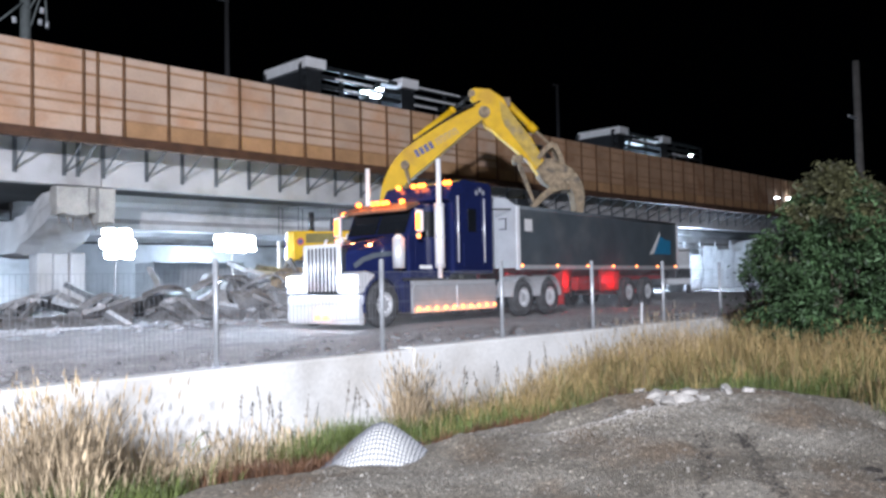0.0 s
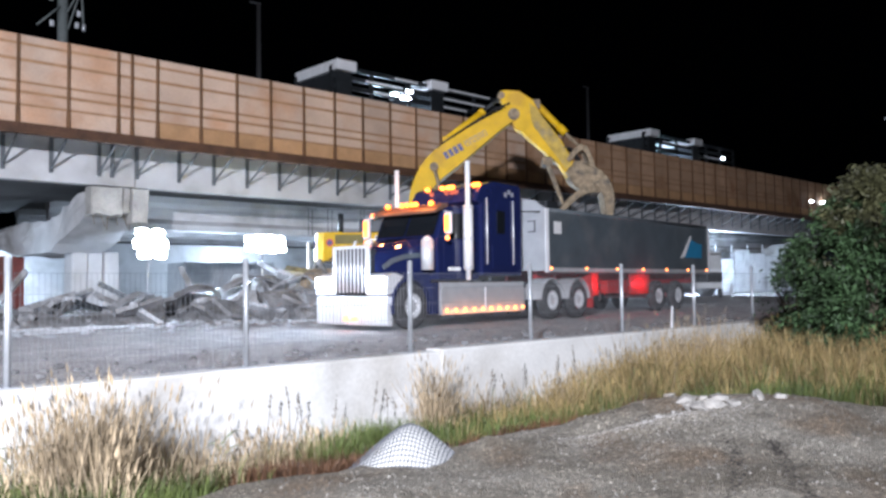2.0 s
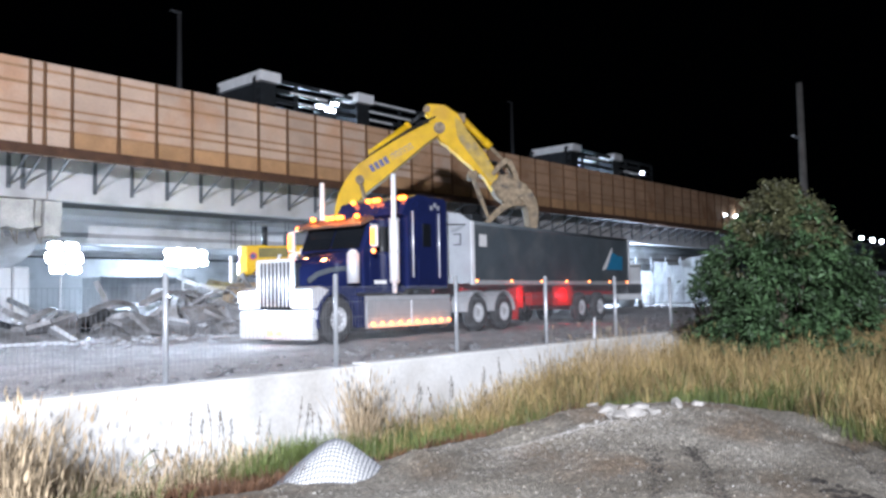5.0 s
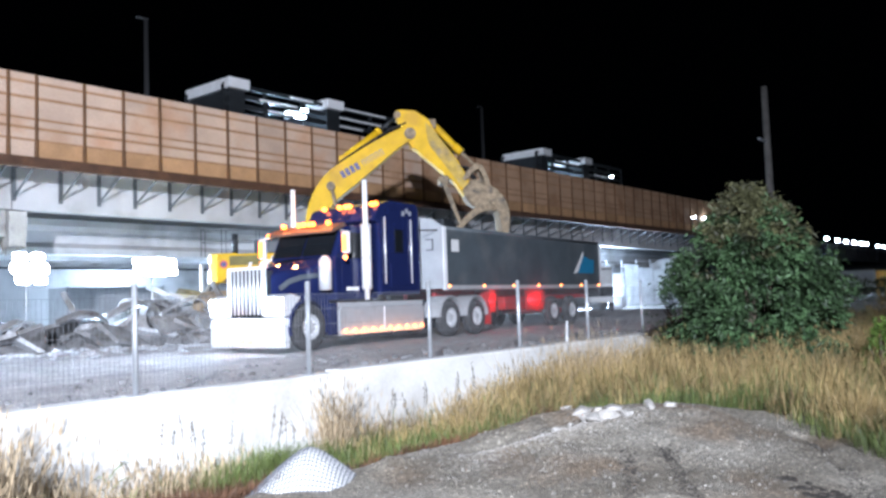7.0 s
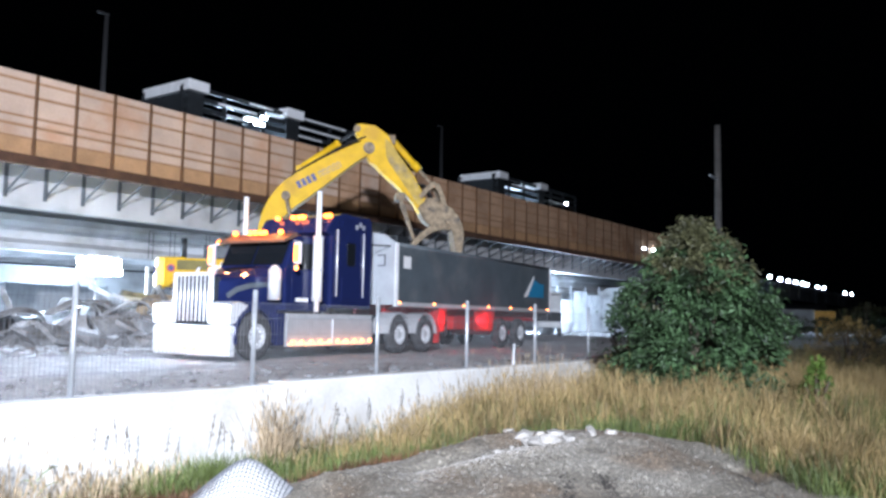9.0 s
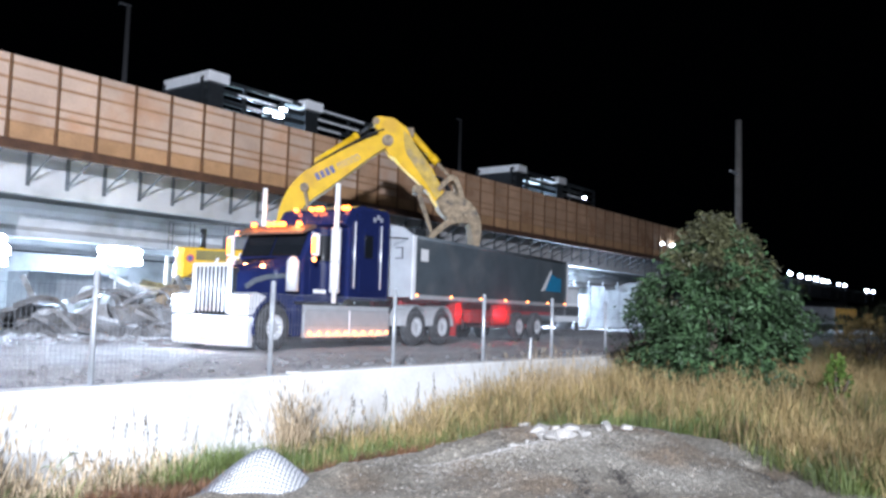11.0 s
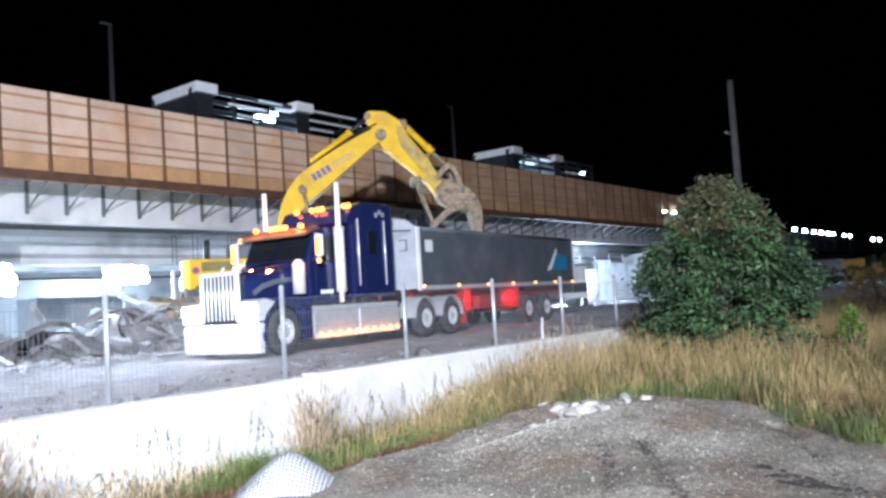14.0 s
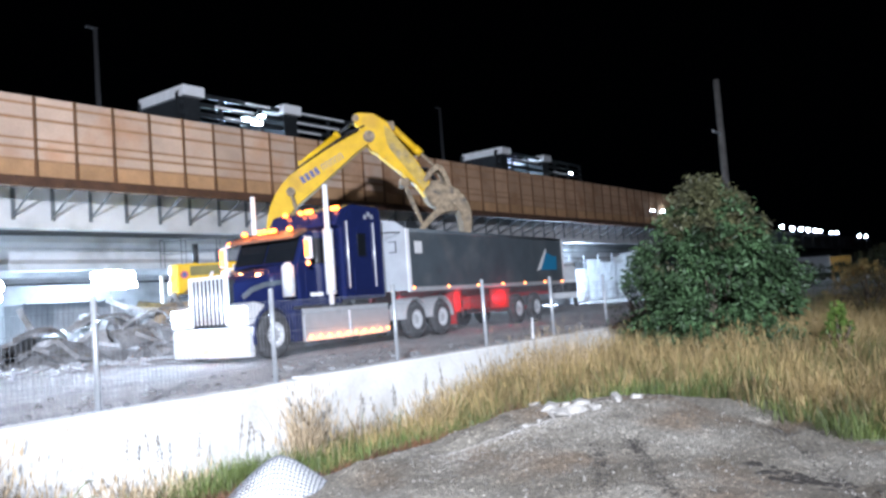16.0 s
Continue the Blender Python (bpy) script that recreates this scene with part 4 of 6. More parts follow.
for u in (12.65, 14.2):
    wheel("wheel", u, 0.0, trailer, 1)
    wheel("wheel", u, 2.5, trailer, -1)
bm = B()
box(bm, 17.06, 18.6, 0.1, 2.4, 0.95, 1.35, None, 0.03)
part("rear_frame", bm, DARK, trailer)
bm = B()
for k in range(160):
    x, y = random.uniform(5.8, 16.7), random.uniform(0.15, 2.35)
    s = random.uniform(0.15, 0.5)
    chunk(bm, Matrix.Translation((x, y, 2.45 + random.uniform(-0.2, 0.25))) @ Euler((random.random() * 6, random.random() * 6, 0)).to_matrix().to_4x4() @ Matrix.Diagonal((s, s * 0.8, s * 0.5, 1)), 0.4, 1, k)
load = solid("rubble_load", bm, OLD_CONCRETE, "broken concrete rubble lying in the trailer tub", "rubble", kind="stuff")
load.matrix_world = pose(11.98, 13.75, 0.68, 0, 0, 6.5)

# ---- excavator ----
FX, FY = 18.58, 20.92
ex = thing("excavator", pose(FX, FY, 0.0, 0, 0, -45), "yellow excavator with raised boom and muddy grab on rubble", "excavator")
# side facing the camera is -y here
bm = B()
plan = [(-3.05, -1.45), (-3.38, -1.25), (-3.55, -0.7), (-3.6, 0.0), (-3.55, 0.7), (-3.38, 1.25), (-3.05, 1.45), (-2.5, 1.45), (-2.5, -1.45)]
lo = [bm.verts.new((x, y, 2.5)) for x, y in plan]
hi = [bm.verts.new((x * 0.985, y, 3.46)) for x, y in plan]
for k in range(len(plan)):
    f = bm.faces.new((lo[k], lo[(k + 1) % len(plan)], hi[(k + 1) % len(plan)], hi[k]))
bm.faces.new(lo)
bm.faces.new(hi)
bmesh.ops.recalc_face_normals(bm, faces=bm.faces)
bmesh.ops.bevel(bm, geom=bm.edges[:], offset=0.05, segments=2, affect="EDGES", profile=0.5)
cw = part("counterweight", bm, YELLOW, ex, "yellow counterweight with dark lettering bars")
bm = B()
for k in range(4):
    a = Vector((-3.42 - k * 0.035, -1.1 + k * 0.16, 0))
    box(bm, a.x - 0.02, a.x + 0.02, a.y - 0.05, a.y + 0.05, 2.92, 3.16)
part("lettering_bars", bm, NAVY_TEXT, cw)
bm = B()
prism(bm, [(-2.36, 2.5), (-2.36, 3.44), (0.02, 3.42), (0.42, 2.75), (0.42, 2.5)], -1.44, -0.5, None, 0.04)
body = part("engine_hood", bm, YELLOW, ex)
bm = B()
prism(bm, [(-2.2, 2.52), (-1.9, 2.78), (0.3, 2.78), (0.4, 2.6), (0.4, 2.52)], -1.455, -1.443)
part("dark_side_panel", bm, PLATE, body)
bm = B()
prism(bm, [(-2.36, 2.5), (-2.36, 3.3), (0.2, 3.3), (0.4, 2.9), (0.4, 2.5)], 0.5, 1.44, None, 0.04)
part("left_housing", bm, YELLOW, ex)
bm = B()
box(bm, -2.36, 0.5, -0.5, 0.5, 2.5, 3.2)
part("centre_housing", bm, DARK, ex)
bm = B()
box(bm, -1.95, -0.95, -1.46, -1.445, 3.05, 3.36)
part("vent_grille", bm, mat("olive_vent", (0.16, 0.13, 0.02), 0.6), body)
bm = B()
tube(bm, (-2.13, -1.442, 3.1), (-2.13, -1.456, 3.1), 0.13, None, 20)
part("round_decal", bm, REDDECAL, body)
bm = B()
tube(bm, (-2.13, -1.457, 3.1), (-2.13, -1.462, 3.1), 0.085, None, 20)
part("round_decal_centre", bm, NAVY_TEXT, body)
bm = B()
box(bm, -0.62, -0.12, -1.456, -1.445, 2.98, 3.32)
plate = part("name_plate", bm, WHITE, body)
bm = B()
box(bm, -0.6, -0.45, -1.462, -1.457, 2.86, 3.3)
for k in range(4):
    box(bm, -0.4 + k * 0.1, -0.33 + k * 0.1, -1.462, -1.457, 3.13, 3.26)
part("plate_bars", bm, NAVY_TEXT, plate)
bm = B()
for k in range(4):
    box(bm, -0.4 + k * 0.18, -0.27 + k * 0.18, -1.47, -1.457, 2.6, 2.74)
part("model_bars", bm, GREY_TEXT, body)
bm = B()
box(bm, -2.3, 0.75, -1.45, 1.45, 2.4, 2.495)
part("deck_frame", bm, DARK, ex)
# cab on the far side
bm = B()
prism(bm, [(-0.9, 2.6), (-0.9, 4.2), (0.4, 4.2), (0.9, 3.4), (0.9, 2.6)], 0.55, 1.45, None, 0.05)
ecab = part("cab", bm, YELLOW, ex)
bm = B()
prism(bm, [(-0.8, 3.3), (-0.8, 4.1), (0.35, 4.1), (0.8, 3.4)], 0.53, 0.548)
part("cab_window", bm, GLASS, ecab)
# handrails on the hood
bm = B()
for y in (-1.38, -0.55):
    for x in (-2.9, -2.2, -1.1, -0.4, 0.1):
        bar(bm, (x, y * (0.8 if x < -2.5 else 1), 3.4), (x, y * (0.8 if x < -2.5 else 1), 4.28), 0.022)
    for z in (3.85, 4.28):
        bar(bm, (-2.9, y * 0.8, z), (-2.2, y, z), 0.022)
        bar(bm, (-2.2, y, z), (0.1, y, z), 0.022)
for x in (-2.9, 0.1):
    for z in (3.85, 4.28):
        k = 0.8 if x < -2.5 else 1
        bar(bm, (x, -1.38 * k, z), (x, -0.55 * k, z), 0.022)
part("handrail", bm, DARK, ex)
bm = B()
tube(bm, (-1.85, -0.9, 3.4), (-1.85, -0.9, 4.1), 0.1)
part("exhaust_pipe", bm, DARK, ex)
ball("beacon", (-0.75, -0.9, 4.0), 0.08, AMBER, ex, "lit amber beacon")
bm = B()
box(bm, -1.2, -0.3, -1.2, -0.6, 3.42, 3.9, None, 0.05)
part("filter_box", bm, DARK, ex)
# undercarriage
for y0, y1 in ((-1.55, -0.95), (0.95, 1.55)):
    bm = B()
    n = 12
    out = [(-2.6 - 0.5 * math.sin(math.pi * k / n), 1.75 + 0.5 * math.cos(math.pi * k / n)) for k in range(n + 1)]
    out += [(1.6 + 0.5 * math.sin(math.pi * k / n), 1.75 - 0.5 * math.cos(math.pi * k / n)) for k in range(n + 1)]
    prism(bm, out, y0, y1)
    part("track", bm, CLAY, ex, "muddy steel crawler track")
bm = B()
tube(bm, (-0.5, 0, 1.7), (-0.5, 0, 2.42), 0.8, None, 24)
box(bm, -1.6, 0.6, -0.95, 0.95, 1.5, 2.0)
part("undercarriage", bm, DARK, ex)


def limb(bm, pts, half):
    """A box-section limb along a smooth line: pts are (x, z, depth), half its half width."""
    fine = []
    for i in range(len(pts) - 1):
        p0, p1, p2, p3 = (pts[max(0, min(len(pts) - 1, i + k))] for k in (-1, 0, 1, 2))
        for t in (0.0, 0.34, 0.67):
            fine.append([0.5 * (2 * b + (c - a) * t + (2 * a - 5 * b + 4 * c - d_) * t * t + (3 * b - a - 3 * c + d_) * t ** 3) for a, b, c, d_ in zip(p0, p1, p2, p3)])
    pts = fine + [list(pts[-1])]
    n = len(pts)
    up, dn = [], []
    for i, (x, z, d) in enumerate(pts):
        a, b = pts[max(0, i - 1)], pts[min(n - 1, i + 1)]
        t = Vector((b[0] - a[0], b[1] - a[1])).normalized()
        nx, nz = -t.y, t.x
        up.append((x + nx * d / 2, z + nz * d / 2))
        dn.append((x - nx * d / 2, z - nz * d / 2))
    rows = [[bm.verts.new((u[0], -half, u[1])), bm.verts.new((u[0], half, u[1])), bm.verts.new((q[0], half, q[1])), bm.verts.new((q[0], -half, q[1]))] for u, q in zip(up, dn)]
    for a, b in zip(rows, rows[1:]):
        for k in range(4):
            bm.faces.new((a[k], a[(k + 1) % 4], b[(k + 1) % 4], b[k]))
    bm.faces.new(rows[0])
    bm.faces.new(rows[-1])
    bmesh.ops.recalc_face_normals(bm, faces=bm.faces)
    es = [e for e in bm.edges if e.calc_face_angle(0) > 0.6]
    bmesh.ops.bevel(bm, geom=es, offset=0.025, segments=2, affect="EDGES", profile=0.5)
    return bm


for ob in ex.children:
    if not ob.name.startswith("counterweight"):
        ob.location.x -= 0.75

boom = part("boom", limb(B(), [(-0.12, 3.3, 0.5), (-0.08, 4.2, 0.56), (0.04, 4.85, 0.64), (0.32, 5.37, 0.8), (0.68, 5.78, 0.92), (1.05, 6.08, 0.94), (1.9, 6.69, 0.8), (2.7, 7.23, 0.62), (3.3, 7.56, 0.5)], 0.33), YELLOW, ex, "yellow bent boom with lettering bars")
d = Vector((0.86, 0.475)).normalized()
turn = Matrix.Rotation(-math.atan2(d.y, d.x), 4, "Y")
bm = B()
for k in range(4):
    c = Vector((0.98, 6.12)) + d * (k * 0.185)
    box(bm, -0.07, 0.07, -0.006, 0.006, -0.13, 0.13, Matrix.Translation((c.x, -0.342, c.y)) @ turn)
part("dark_lettering_bars", bm, NAVY_TEXT, boom)
bm = B()
for k in range(5):
    c = Vector((0.98, 6.12)) + d * (0.82 + k * 0.175)
    m = Matrix.Translation((c.x, -0.342, c.y)) @ turn
    box(bm, -0.06, -0.035, -0.006, 0.006, -0.11, 0.11, m)
    box(bm, 0.035, 0.06, -0.006, 0.006, -0.11, 0.11, m)
    box(bm, -0.035, 0.035, -0.006, 0.006, 0.085, 0.11, m)
part("pale_lettering_bars", bm, GREY_TEXT, boom)
for y in (-0.5, 0.5):
    bm = B()
    tube(bm, (1.0, y, 3.0), (0.85, y, 4.5), 0.13, None, 14)
    cyl = part("boom_cylinder", bm, YELLOW, ex)
    bm = B()
    tube(bm, (0.85, y, 4.5), (0.58, y, 5.62), 0.065, None, 12)
    tube(bm, (0.56, y - 0.08, 5.7), (0.56, y + 0.08, 5.7), 0.15, None, 14)
    part("rod", bm, CLAY, cyl)
bm = B()
tube(bm, (0.98, 0, 6.72), (2.25, 0, 7.66), 0.12, None, 14)
tube(bm, (2.2, 0, 7.62), (2.3, 0, 7.7), 0.15, None, 14)
cyl = part("stick_cylinder", bm, YELLOW, ex)
bm = B()
tube(bm, (2.25, 0, 7.66), (2.86, 0, 8.16), 0.07, None, 12)
part("rod", bm, DARK, cyl)
bm = B()
box(bm, 0.85, 1.15, -0.16, 0.16, 6.42, 6.82, None, 0.03)
part("cylinder_mount", bm, YELLOW, boom)
for y in (-0.3, -0.2, 0.22):
    bm = B()
    pts = [(0.42, 6.12), (0.9, 6.58), (1.7, 7.1), (2.6, 7.66), (3.2, 7.9)]
    for (x0, z0), (x1, z1) in zip(pts, pts[1:]):
        tube(bm, (x0, y, z0), (x1, y, z1), 0.03, None, 6)
    part("hydraulic_hose", bm, BLACK, ex)
# stick
bm = B()
prism(bm, [(2.78, 8.2), (2.86, 8.33), (3.02, 8.37), (3.52, 8.33), (3.98, 8.02), (4.3, 7.43), (4.94, 6.59), (5.24, 6.03), (5.42, 5.66), (5.3, 5.3), (5.12, 5.32), (4.89, 5.7), (4.6, 5.99), (3.77, 6.71), (3.6, 6.9), (3.4, 7.0), (3.22, 7.3), (3.12, 7.58), (2.98, 7.87)], -0.26, 0.26, None, 0.025)
stick = part("stick", bm, YELLOW, ex, "yellow stick streaked with mud")
for y in (-0.29, 0.262):
    # mud-caked upper web and round cheek over the elbow
    bm = B()
    prism(bm, [(3.86, 7.9), (4.1, 7.7), (4.86, 6.62), (5.2, 6.04), (5.28, 5.6), (5.05, 5.6), (4.8, 5.98), (4.42, 6.5), (4.02, 7.05), (3.86, 7.4)], y, y + 0.028)
    part("muddy_web", bm, STICKPAINT, stick)
    bm = B()
    prism(bm, [(3.0, 8.24), (3.45, 8.2), (3.86, 7.86), (3.92, 7.3), (3.8, 6.98), (3.6, 6.92), (3.42, 7.02), (3.38, 7.5), (3.2, 7.8)], y - 0.012 * (1 if y < 0 else -1), y + 0.012)
    part("cheek_plate", bm, YELLOW, stick)
bm = B()
tube(bm, (3.32, -0.4, 7.5), (3.32, 0.4, 7.5), 0.2, None, 18)
part("elbow_pin", bm, CLAY, ex)
bm = B()
tube(bm, (2.9, -0.33, 8.18), (2.9, 0.33, 8.18), 0.12, None, 16)
part("head_pin", bm, CLAY, ex)
bm = B()
tube(bm, (4.12, 0, 7.92), (5.1, 0, 6.88), 0.12, None, 14)
tube(bm, (4.9, 0, 7.1), (5.12, 0, 6.86), 0.145, None, 14)
cyl = part("grab_cylinder", bm, YELLOW, ex)
bm = B()
tube(bm, (5.1, 0, 6.88), (5.68, 0, 6.32), 0.06, None, 12)
part("rod", bm, CLAY, cyl)
bm = B()
box(bm, 3.9, 4.25, -0.2, 0.2, 7.7, 8.05, None, 0.05)
part("cylinder_lug", bm, CLAY, ex)
for y in (-0.3, 0.3):
    bm = B()
    limb(bm, [(5.15, 5.85, 0.16), (5.42, 6.2, 0.2), (5.7, 6.36, 0.22)], 0.05)
    for v in bm.verts:
        v.co.y += y
    part("linkage", bm, CLAY, ex)
    bm = B()
    limb(bm, [(5.7, 6.36, 0.2), (5.9, 5.95, 0.18), (6.0, 5.55, 0.2)], 0.05)
    for v in bm.verts:
        v.co.y += y
    part("linkage", bm, CLAY, ex)
for y in (-0.24, 0.1, 0.24):
    bm = B()
    pts = [(4.5, 7.1), (4.95, 6.35), (5.3, 6.3), (5.6, 5.85), (5.55, 5.4)]
    for (x0, z0), (x1, z1) in zip(pts, pts[1:]):
        tube(bm, (x0, y, z0), (x1, y, z1), 0.035, None, 6)
    part("hydraulic_hose", bm, BLACK, ex)
# grab head with a wide outer jaw and a thin inner jaw
bm = B()
prism(bm, [(5.1, 5.5), (5.35, 5.82), (5.7, 5.85), (6.05, 5.62), (6.4, 5.42), (6.52, 5.0), (6.2, 4.72), (5.7, 4.8), (5.35, 4.98), (5.15, 5.25)], -0.42, 0.42, None, 0.06)
bmesh.ops.subdivide_edges(bm, edges=bm.edges[:], cuts=2, use_grid_fill=True)
for v in bm.verts:
    v.co += 0.07 * noise.noise_vector(v.co * 2.5) + 0.03 * noise.noise_vector(v.co * 7)
grab = part("grab", bm, CLAY, ex, "mud-covered grab head")
bm = B()
tube(bm, (6.0, -0.48, 5.5), (6.0, 0.48, 5.5), 0.13, None, 16)
tube(bm, (5.35, -0.48, 5.5), (5.35, 0.48, 5.5), 0.15, None, 16)
part("hinge_pin", bm, CLAY, grab)
for y in (-0.44, -0.22, 0.0, 0.22, 0.44):
    bm = B()
    limb(bm, [(6.2, 5.2, 0.5), (6.42, 4.85, 0.44), (6.5, 4.45, 0.36), (6.5, 4.1, 0.28), (6.42, 3.75, 0.2), (6.25, 3.45, 0.06)], 0.075)
    for v in bm.verts:
        v.co.y += y
    part("tine", bm, CLAY, grab)
bm = B()
prism(bm, [(6.34, 5.0), (6.62, 4.9), (6.66, 4.2), (6.46, 4.2), (6.36, 4.7)], -0.5, 0.5, None, 0.02)
part("jaw_shell", bm, CLAY, grab)
for y in (-0.33, 0.0, 0.33):
    bm = B()
    limb(bm, [(6.0, 4.9, 0.26), (5.6, 4.78, 0.24), (5.25, 4.52, 0.22), (4.98, 4.24, 0.18), (4.84, 3.95, 0.12), (4.85, 3.65, 0.05)], 0.075)
    for v in bm.verts:
        v.co.y += y
    part("tine", bm, CLAY, grab)
bm = B()
limb(bm, [(4.4, 5.9, 0.12), (4.62, 5.3, 0.16), (4.98, 4.3, 0.1)], 0.06)
for v in bm.verts:
    v.co.y -= 0.3
part("thumb_link", bm, CLAY, ex)
bm = B()
box(bm, 4.28, 4.62, -0.36, 0.3, 5.72, 6.0, None, 0.05)
part("thumb_bracket", bm, CLAY, ex)

# ---- rubble ----
def pile(name, cx, cy, rx, ry, hgt, n, label):
    g = thing(name, pose(cx, cy, SITE), label, "rubble pile", "rubble heaps under the viaduct")
    bm = B()
    seg, rings = 40, 10
    rows = []
    for j in range(rings + 1):
        r = j / rings
        row = []
        for k in range(seg):
            a = 2 * math.pi * k / seg
            x, y = rx * r * math.cos(a), ry * r * math.sin(a)
            z = hgt * (1 - r ** 2.2) * (1 + 0.35 * noise.noise(Vector((x + cx, y + cy, 0)) * 0.9)) - 0.05 * (j == rings)
            row.append(bm.verts.new((x, y, z)))
        rows.append(row)
    for a, b in zip(rows, rows[1:]):
        for k in range(seg):
            bm.faces.new((a[k], a[(k + 1) % seg], b[(k + 1) % seg], b[k]))
    bmesh.ops.remove_doubles(bm, verts=bm.verts, dist=0.001)
    bmesh.ops.recalc_face_normals(bm, faces=bm.faces)
    part("mound", bm, RUBBLE, g)
    for i in range(n):
        r, a = math.sqrt(random.random()), random.uniform(math.pi * 0.9, math.pi * 2.1)
        x, y = rx * r * math.cos(a), ry * r * math.sin(a)
        z = hgt * (1 - r ** 2.2)
        kind = random.random()
        e = Euler((random.uniform(-0.7, 0.7), random.uniform(-0.7, 0.7), random.uniform(0, 6))).to_matrix().to_4x4()
        bm = B()
        s = random.uniform(0.3, 0.9)
        if kind < 0.6:
            chunk(bm, Matrix.Translation((x, y, z)) @ e @ Matrix.Diagonal((s, s * random.uniform(0.5, 0.9), s * random.uniform(0.25, 0.7), 1)), 0.5, 1, i)
            part("concrete_chunk", bm, random.choice((RUBBLE, RUBBLE, RUBBLE_PALE)), g)
        elif kind < 0.85:
            box(bm, -s, s, -s * 0.5, s * 0.5, -0.06, 0.06, Matrix.Translation((x, y, z + 0.15)) @ e)
            part("slab", bm, random.choice((RUBBLE, RUBBLE, RUBBLE_PALE, CLOTH)), g)
        else:
            bar(bm, Vector((x, y, z)), Vector((x, y, z)) + e.to_3x3() @ Vector((random.uniform(0.8, 1.8), 0, 0.5)), 0.1, 0.16)
            part("beam_offcut", bm, random.choice((DARK, DARK, RUBBLE)), g)
    return g


pile("rubble_pile", 8.0, 25.0, 5.0, 2.4, 0.45, 60, "grey heap of broken concrete, slabs and sheeting on the site ground")
pile("rubble_pile", 15.0, 24.0, 4.2, 2.5, 1.2, 70, "grey heap of broken concrete and twisted offcuts beside the work lights")
pile("rubble_pile", 17.6, 21.7, 4.4, 3.2, 0.75, 100, "grey heap of broken concrete under the excavator")
pile("rubble_pile", 23.5, 23.0, 4.5, 2.8, 1.2, 60, "grey heap of broken concrete beside the excavator")

# bent strips and hoses torn out of the deck, lying over the heaps
def bent_strip(x, y, z, r, turn, tilt, rz, wide, material, label, name):
    bm = B()
    n = 18
    pts = []
    for i in range(n + 1):
        a = turn * i / n
        k = r * (1 + 0.18 * math.sin(a * 2.3))
        pts.append(Vector((k * math.cos(a), 0.05 * i / n, k * math.sin(a))))
    ring = [(-wide / 2, -0.025), (wide / 2, -0.025), (wide / 2, 0.025), (-wide / 2, 0.025)] if wide else [(0.06 * math.cos(k * math.pi / 4), 0.06 * math.sin(k * math.pi / 4)) for k in range(8)]
    rows = []
    for p in pts:
        out = Vector((p.x, 0, p.z)).normalized()
        rows.append([bm.verts.new(p + Vector((0, b, 0)) + out * c) for b, c in ring])
    m = len(ring)
    for a, b in zip(rows, rows[1:]):
        for k in range(m):
            bm.faces.new((a[k], a[(k + 1) % m], b[(k + 1) % m], b[k]))
    bm.faces.new(rows[0])
    bm.faces.new(rows[-1])
    bmesh.ops.recalc_face_normals(bm, faces=bm.faces)
    o = solid(name, bm, material, label, "scrap", "torn scrap on the heaps")
    o.matrix_world = pose(x, y, z, tilt, 0, rz)


for x, y, z, r, turn, tilt, rz, wide, pale in ((12.6, 22.7, 1.2, 0.8, 2.6, 15, 10, 0.3, 0), (13.4, 22.6, 1.3, 0.6, 3.4, -20, 40, 0.25, 1), (14.3, 22.3, 1.35, 0.7, 5.2, 12, -15, 0.22, 0), (15.6, 22.2, 1.35, 0.55, 5.6, 25, 20, 0.2, 1), (16.4, 22.0, 1.2, 0.8, 2.9, -10, 5, 0.3, 0),
                                               (11.2, 23.2, 0.9, 0.9, 2.2, 30, -20, 0.25, 0), (15.0, 22.0, 1.2, 0.95, 2.4, 40, 15, 0, 0), (17.0, 21.4, 1.0, 0.6, 5.0, 10, 30, 0, 0), (13.0, 22.2, 1.1, 1.1, 2.0, -35, 0, 0, 0), (9.6, 23.6, 0.85, 0.7, 2.7, 15, 25, 0.28, 1)):
    bent_strip(x, y, z, r, turn, tilt, rz, wide, RUBBLE_PALE if pale else RUBBLE, "grey bent metal strip torn loose on the rubble heap" if wide else "grey hose curled over the rubble heap", "bent_strip" if wide else "hose")

# ---- bush ----
CONE = ((0.0, 0.8), (0.1, 0.94), (0.25, 0.94), (0.5, 0.86), (0.68, 0.76), (0.8, 0.58), (0.9, 0.33), (0.96, 0.14), (1.0, 0.04))


def outline_at(h):
    for (ha, ra), (hb, rb) in zip(CONE, CONE[1:]):
        if h <= hb:
            return ra + (rb - ra) * (h - ha) / (hb - ha)
    return 0.03


